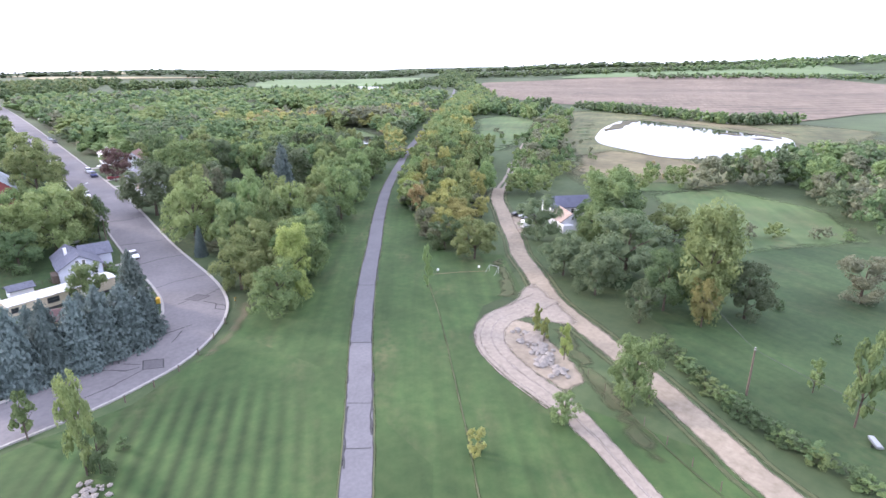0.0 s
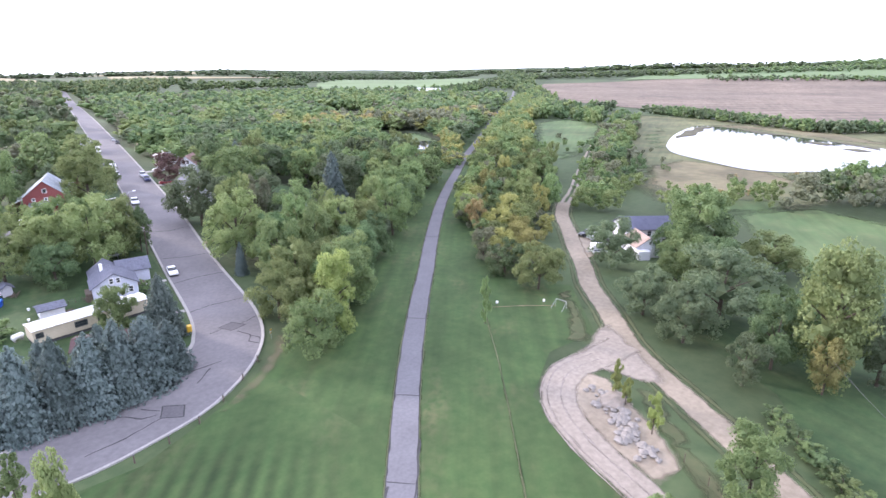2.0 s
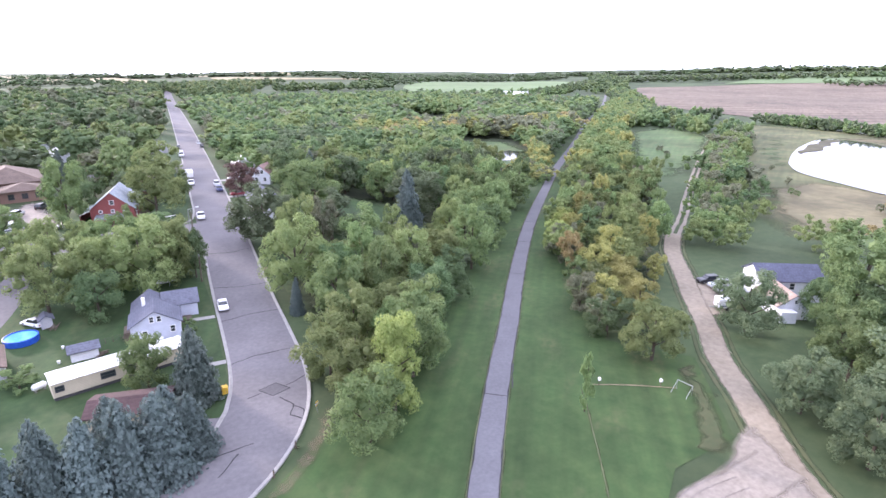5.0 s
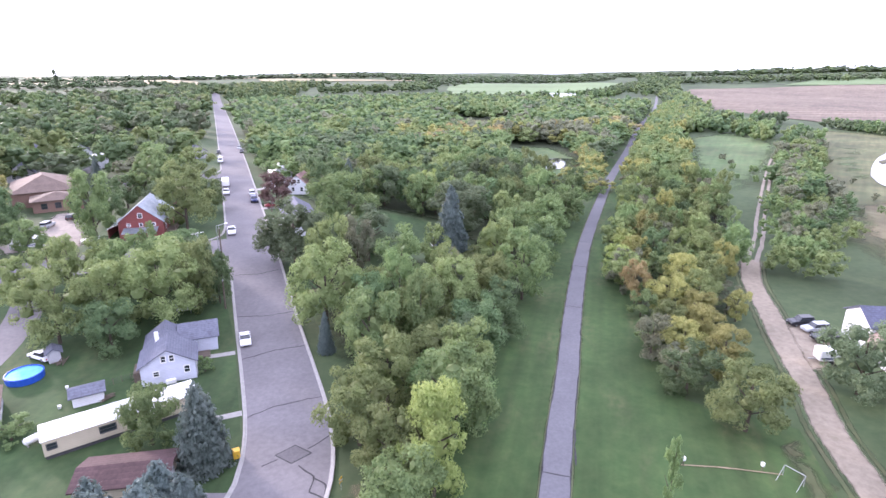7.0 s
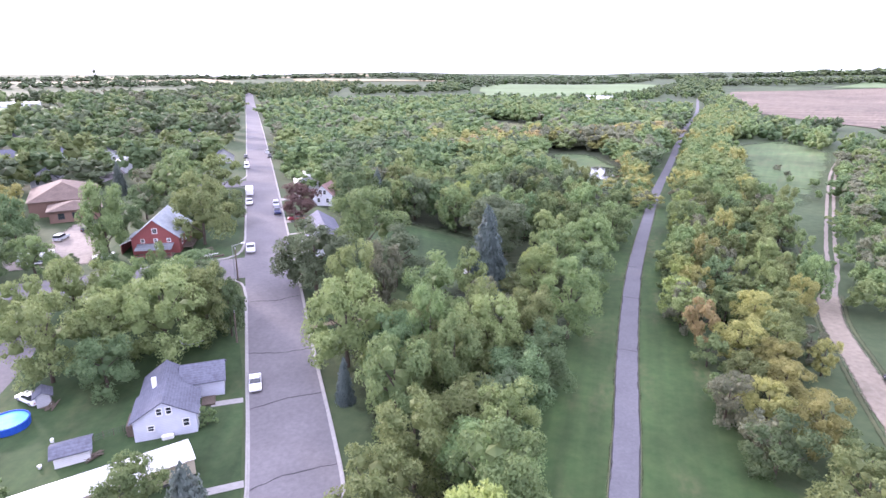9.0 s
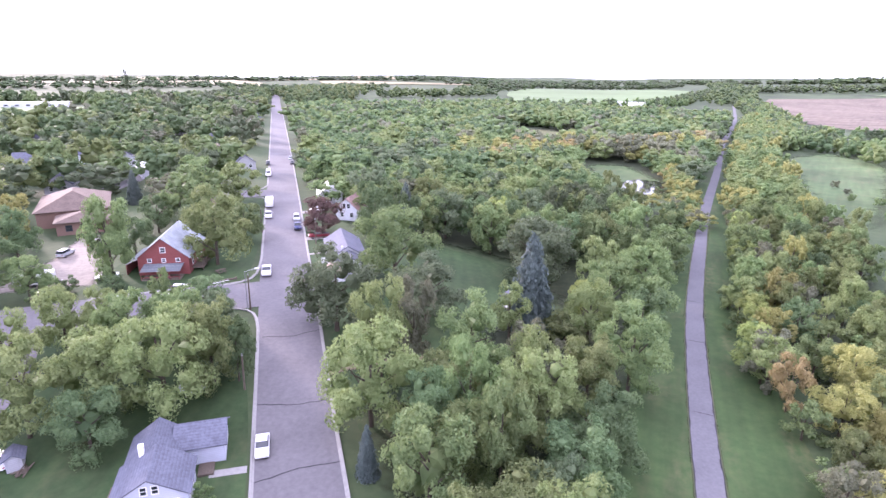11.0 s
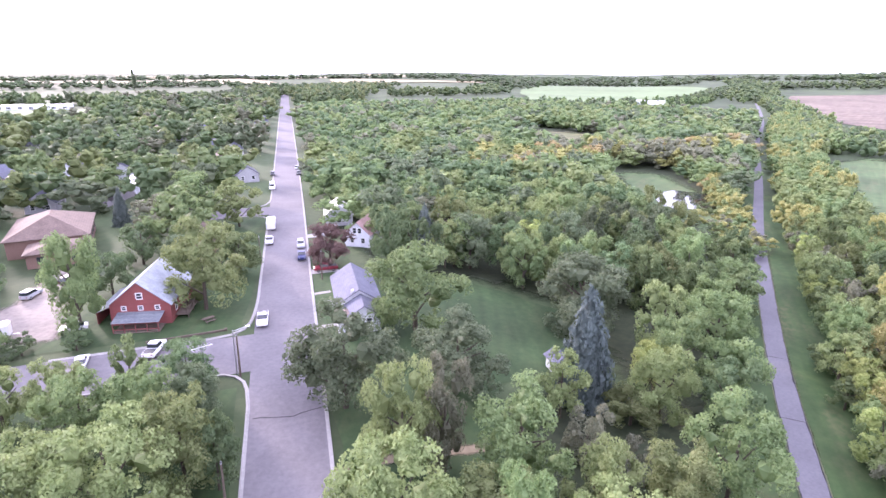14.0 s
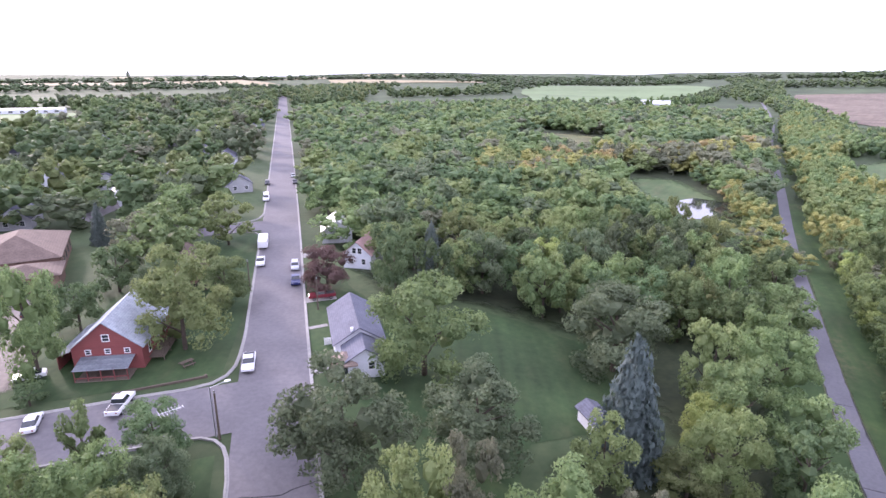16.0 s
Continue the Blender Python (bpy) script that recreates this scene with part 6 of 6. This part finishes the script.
for x, y, a, r in ((17.6, 79.2, 20, 1.9), (30.5, 97.0, 70, 1.9)):
    q = [(x + r * math.cos(radians(a + 90 * k)) * (1 if k % 2 else 0.8), y + r * math.sin(radians(a + 90 * k)) * (1 if k % 2 else 0.8)) for k in range(4)]
    lie("tar_patch", q, M_PATCH, 0.085, "square darker repair patch in the street")
    for k in range(4):
        strip("crack_seal", [q[k], q[(k + 1) % 4]], 0.16, M_TAR, 0.095, "black tar line sealing a joint", step=0.6, cols=1, ragged=0.03)


def crack(pts, w=0.17, dz=0.092, ragged=0.05):
    out = []
    for a, b in zip(pts, pts[1:]):
        k = max(1, int(math.hypot(b[0] - a[0], b[1] - a[1]) / 0.9))
        out += [(a[0] + (b[0] - a[0]) * j / k + hr.uniform(-0.12, 0.12), a[1] + (b[1] - a[1]) * j / k + hr.uniform(-0.12, 0.12)) for j in range(k)]
    strip("crack_seal", out + [pts[-1]], w, M_TAR, dz, "black tar line sealing a crack", step=0.5, cols=1, ragged=ragged)


for pts in ([(27.0, 96.4), (28.9, 96.9)], [(32.1, 97.2), (35.0, 98.5)], [(30.7, 95.0), (31.6, 92.5), (30.6, 90.6), (31.8, 89.0)], [(31.6, 92.5), (32.4, 91), (31.5, 88.2)],
            [(12.5, 82.0), (14.6, 79.8), (16.0, 79.6)], [(14.8, 81.8), (16.5, 80.2)], [(8.5, 76.4), (12.5, 77.2), (16.2, 78.6)], [(20.5, 86.3), (22.4, 87.2), (25.8, 87.4)], [(21.5, 83.6), (24, 86.4)],
            [(28.2, 120.8), (33.0, 121.5), (37.9, 121.2)], [(29.2, 134.6), (34, 133.2), (38.6, 133)], [(26.9, 106.0), (30.5, 107), (36.4, 106.7)], [(31.2, 151), (36, 150.2), (40, 151)]):
    crack(pts)
for (x, y), s in (((40.3, 65.4), 0), ((32.0, 53.6), 0.05), ((26.5, 47.3), 0.1), ((97.2, 131.5), 0.1), ((109.4, 144.6), 0.1), ((82.5, 115.2), 0.1), ((54, 82.1), 0)):
    x = trail_x(y)
    crack([(x - 1.08, y + 0.98), (x, y), (x + 1.08, y - 0.98)], 0.12, 0.1)
for side in (-1.5, 1.5):
    strip("trail_edge", [p for p in TRAIL if 20 < p[1] < 200], 0.42, M_DRY, 0.092, "bare dry margin where grass meets the path", offset=side * 1.06, ragged=0.22, step=0.8, cols=4, soft=True)
    strip("trail_edge", [p for p in TRAIL if 20 < p[1] < 150], 0.13, M_TAR, 0.097, "dark crumbling edge of the asphalt path", offset=side, ragged=0.10, step=0.6, cols=4, soft=True)
for pts in ([(56.6, 82.4), (57.6, 83.7), (60.5, 87.2)], [(28.6, 48.0), (30.6, 50.6), (33, 53.4), (36.5, 57.8)], [(23.6, 45.8), (26, 49), (30, 54)]):
    crack(pts, 0.18, 0.1, 0.08)

# ---- yard clutter ----
for x, y, r in ((11.9, 118.0, 20), (5.9, 130.0, 60), (15.6, 121.5, 10)):
    w_ = base("wood_heap", x, y, r, "untidy heap of weathered boards", "wood pile")
    for k in range(9):
        b_ = part("plank", a_box(-0.9, -0.07, 0, 0.9, 0.07, 0.05), M_WOODP, w_)
        b_.matrix_basis = pose(hr.uniform(-0.2, 0.2), hr.uniform(-0.5, 0.5), 0.03 + 0.06 * k, hr.uniform(-4, 4), hr.uniform(-4, 4), hr.uniform(-35, 35))
for x, y in ((7.2, 122.6), (6.9, 118.0)):
    b_ = base("bucket", x, y, 0, "white plastic bucket in the grass", "bucket")
    part("body", a_tube((0, 0, 0), (0, 0, 0.4), 0.16, 0.2, 12), M_TRIM, b_)
    part("rim", a_tube((0, 0, 0.37), (0, 0, 0.41), 0.215, 0.215, 12), M_TRIM, b_)
fr = base("wire_fence", 13.0, 121.2, 18, "dark sagging wire fence with weeds", "fence")
for k in range(6):
    part("post", a_tube((-2.5 + k, 0.15 * math.sin(k), 0), (-2.5 + k, 0.15 * math.sin(k), 1.0), 0.035, 0.03, 6), M_WOODP, fr)
for z in (0.3, 0.6, 0.9):
    part("strand", a_tube((-2.5, 0, z), (2.5, 0, z), 0.015, 0.015, 4), M_DARKTRIM, fr)
p = base("picnic_table", 25.6, 178.6, 30, "weathered wooden picnic table on the lawn", "table")
part("tabletop", a_box(-0.9, -0.38, 0.7, 0.9, 0.38, 0.76, bevel=0.01), M_WOODP, p)
for sy in (-1, 1):
    part("bench", a_box(-0.9, sy * 0.72 - 0.13, 0.42, 0.9, sy * 0.72 + 0.13, 0.47, bevel=0.01), M_WOODP, p)
for sx in (-0.6, 0.6):
    part("leg", a_box(sx - 0.05, -0.75, 0.36, sx + 0.05, 0.75, 0.42), M_WOODP, p)
    for sy in (-1, 1):
        part("leg", a_tube((sx, sy * 0.62, 0), (sx, sy * 0.25, 0.7), 0.05, 0.05, 6), M_WOODP, p)
log = base("timber_edge", 24.5, 174.2, 4, "long grey timber edging beside the kerb", "timber")
part("beam", a_box(-7.5, -0.12, 0.0, 3.5, 0.12, 0.3, bevel=0.02), M_WOODP, log)
part("end_block", a_box(3.5, -0.2, 0.0, 3.9, 0.2, 0.45, bevel=0.03), M_WOODP, log)

pile = base("stone_heap", 5.4, 58.6, 0, "small dark heap of field stones", "rubble")
for k in range(26):
    st = link("stone", hr.choice(STONES), None, pile)
    st.matrix_basis = pose(hr.gauss(0, 0.5), hr.gauss(0, 0.8), 0.1 + 0.25 * hr.random(), 0, 0, hr.uniform(0, 360)) @ Matrix.Scale(hr.uniform(0.35, 0.8), 4)

an = base("antenna_mast", 26.0, 158.2, 20, "lattice mast with a pale television antenna", "antenna")
for a in range(3):
    x, y = 0.32 * math.cos(a * 2.0944), 0.32 * math.sin(a * 2.0944)
    part("rail", a_tube((x, y, 0), (x * 0.5, y * 0.5, 6.2), 0.03, 0.025, 5), M_STEEL, an)
    x2, y2 = 0.32 * math.cos((a + 1) * 2.0944), 0.32 * math.sin((a + 1) * 2.0944)
    for k in range(8):
        u, v = 1 - k / 16, 1 - (k + 1) / 16
        part("brace", a_tube((x * u, y * u, 0.77 * k), (x2 * v, y2 * v, 0.77 * (k + 1)), 0.018, 0.018, 4), M_STEEL, an)
boom = part("boom", a_tube((-1.3, 0, 6.5), (1.3, 0, 6.5), 0.03, 0.03, 5), M_TRIM, an)
part("mast_tip", a_tube((0, 0, 6.1), (0, 0, 6.6), 0.035, 0.03, 5), M_STEEL, an)
for k in range(8):
    x, ln = -1.2 + 0.34 * k, 0.85 - 0.07 * k
    part("element", a_tube((x, -ln, 6.54), (x, ln, 6.54), 0.018, 0.018, 4), M_TRIM, boom)
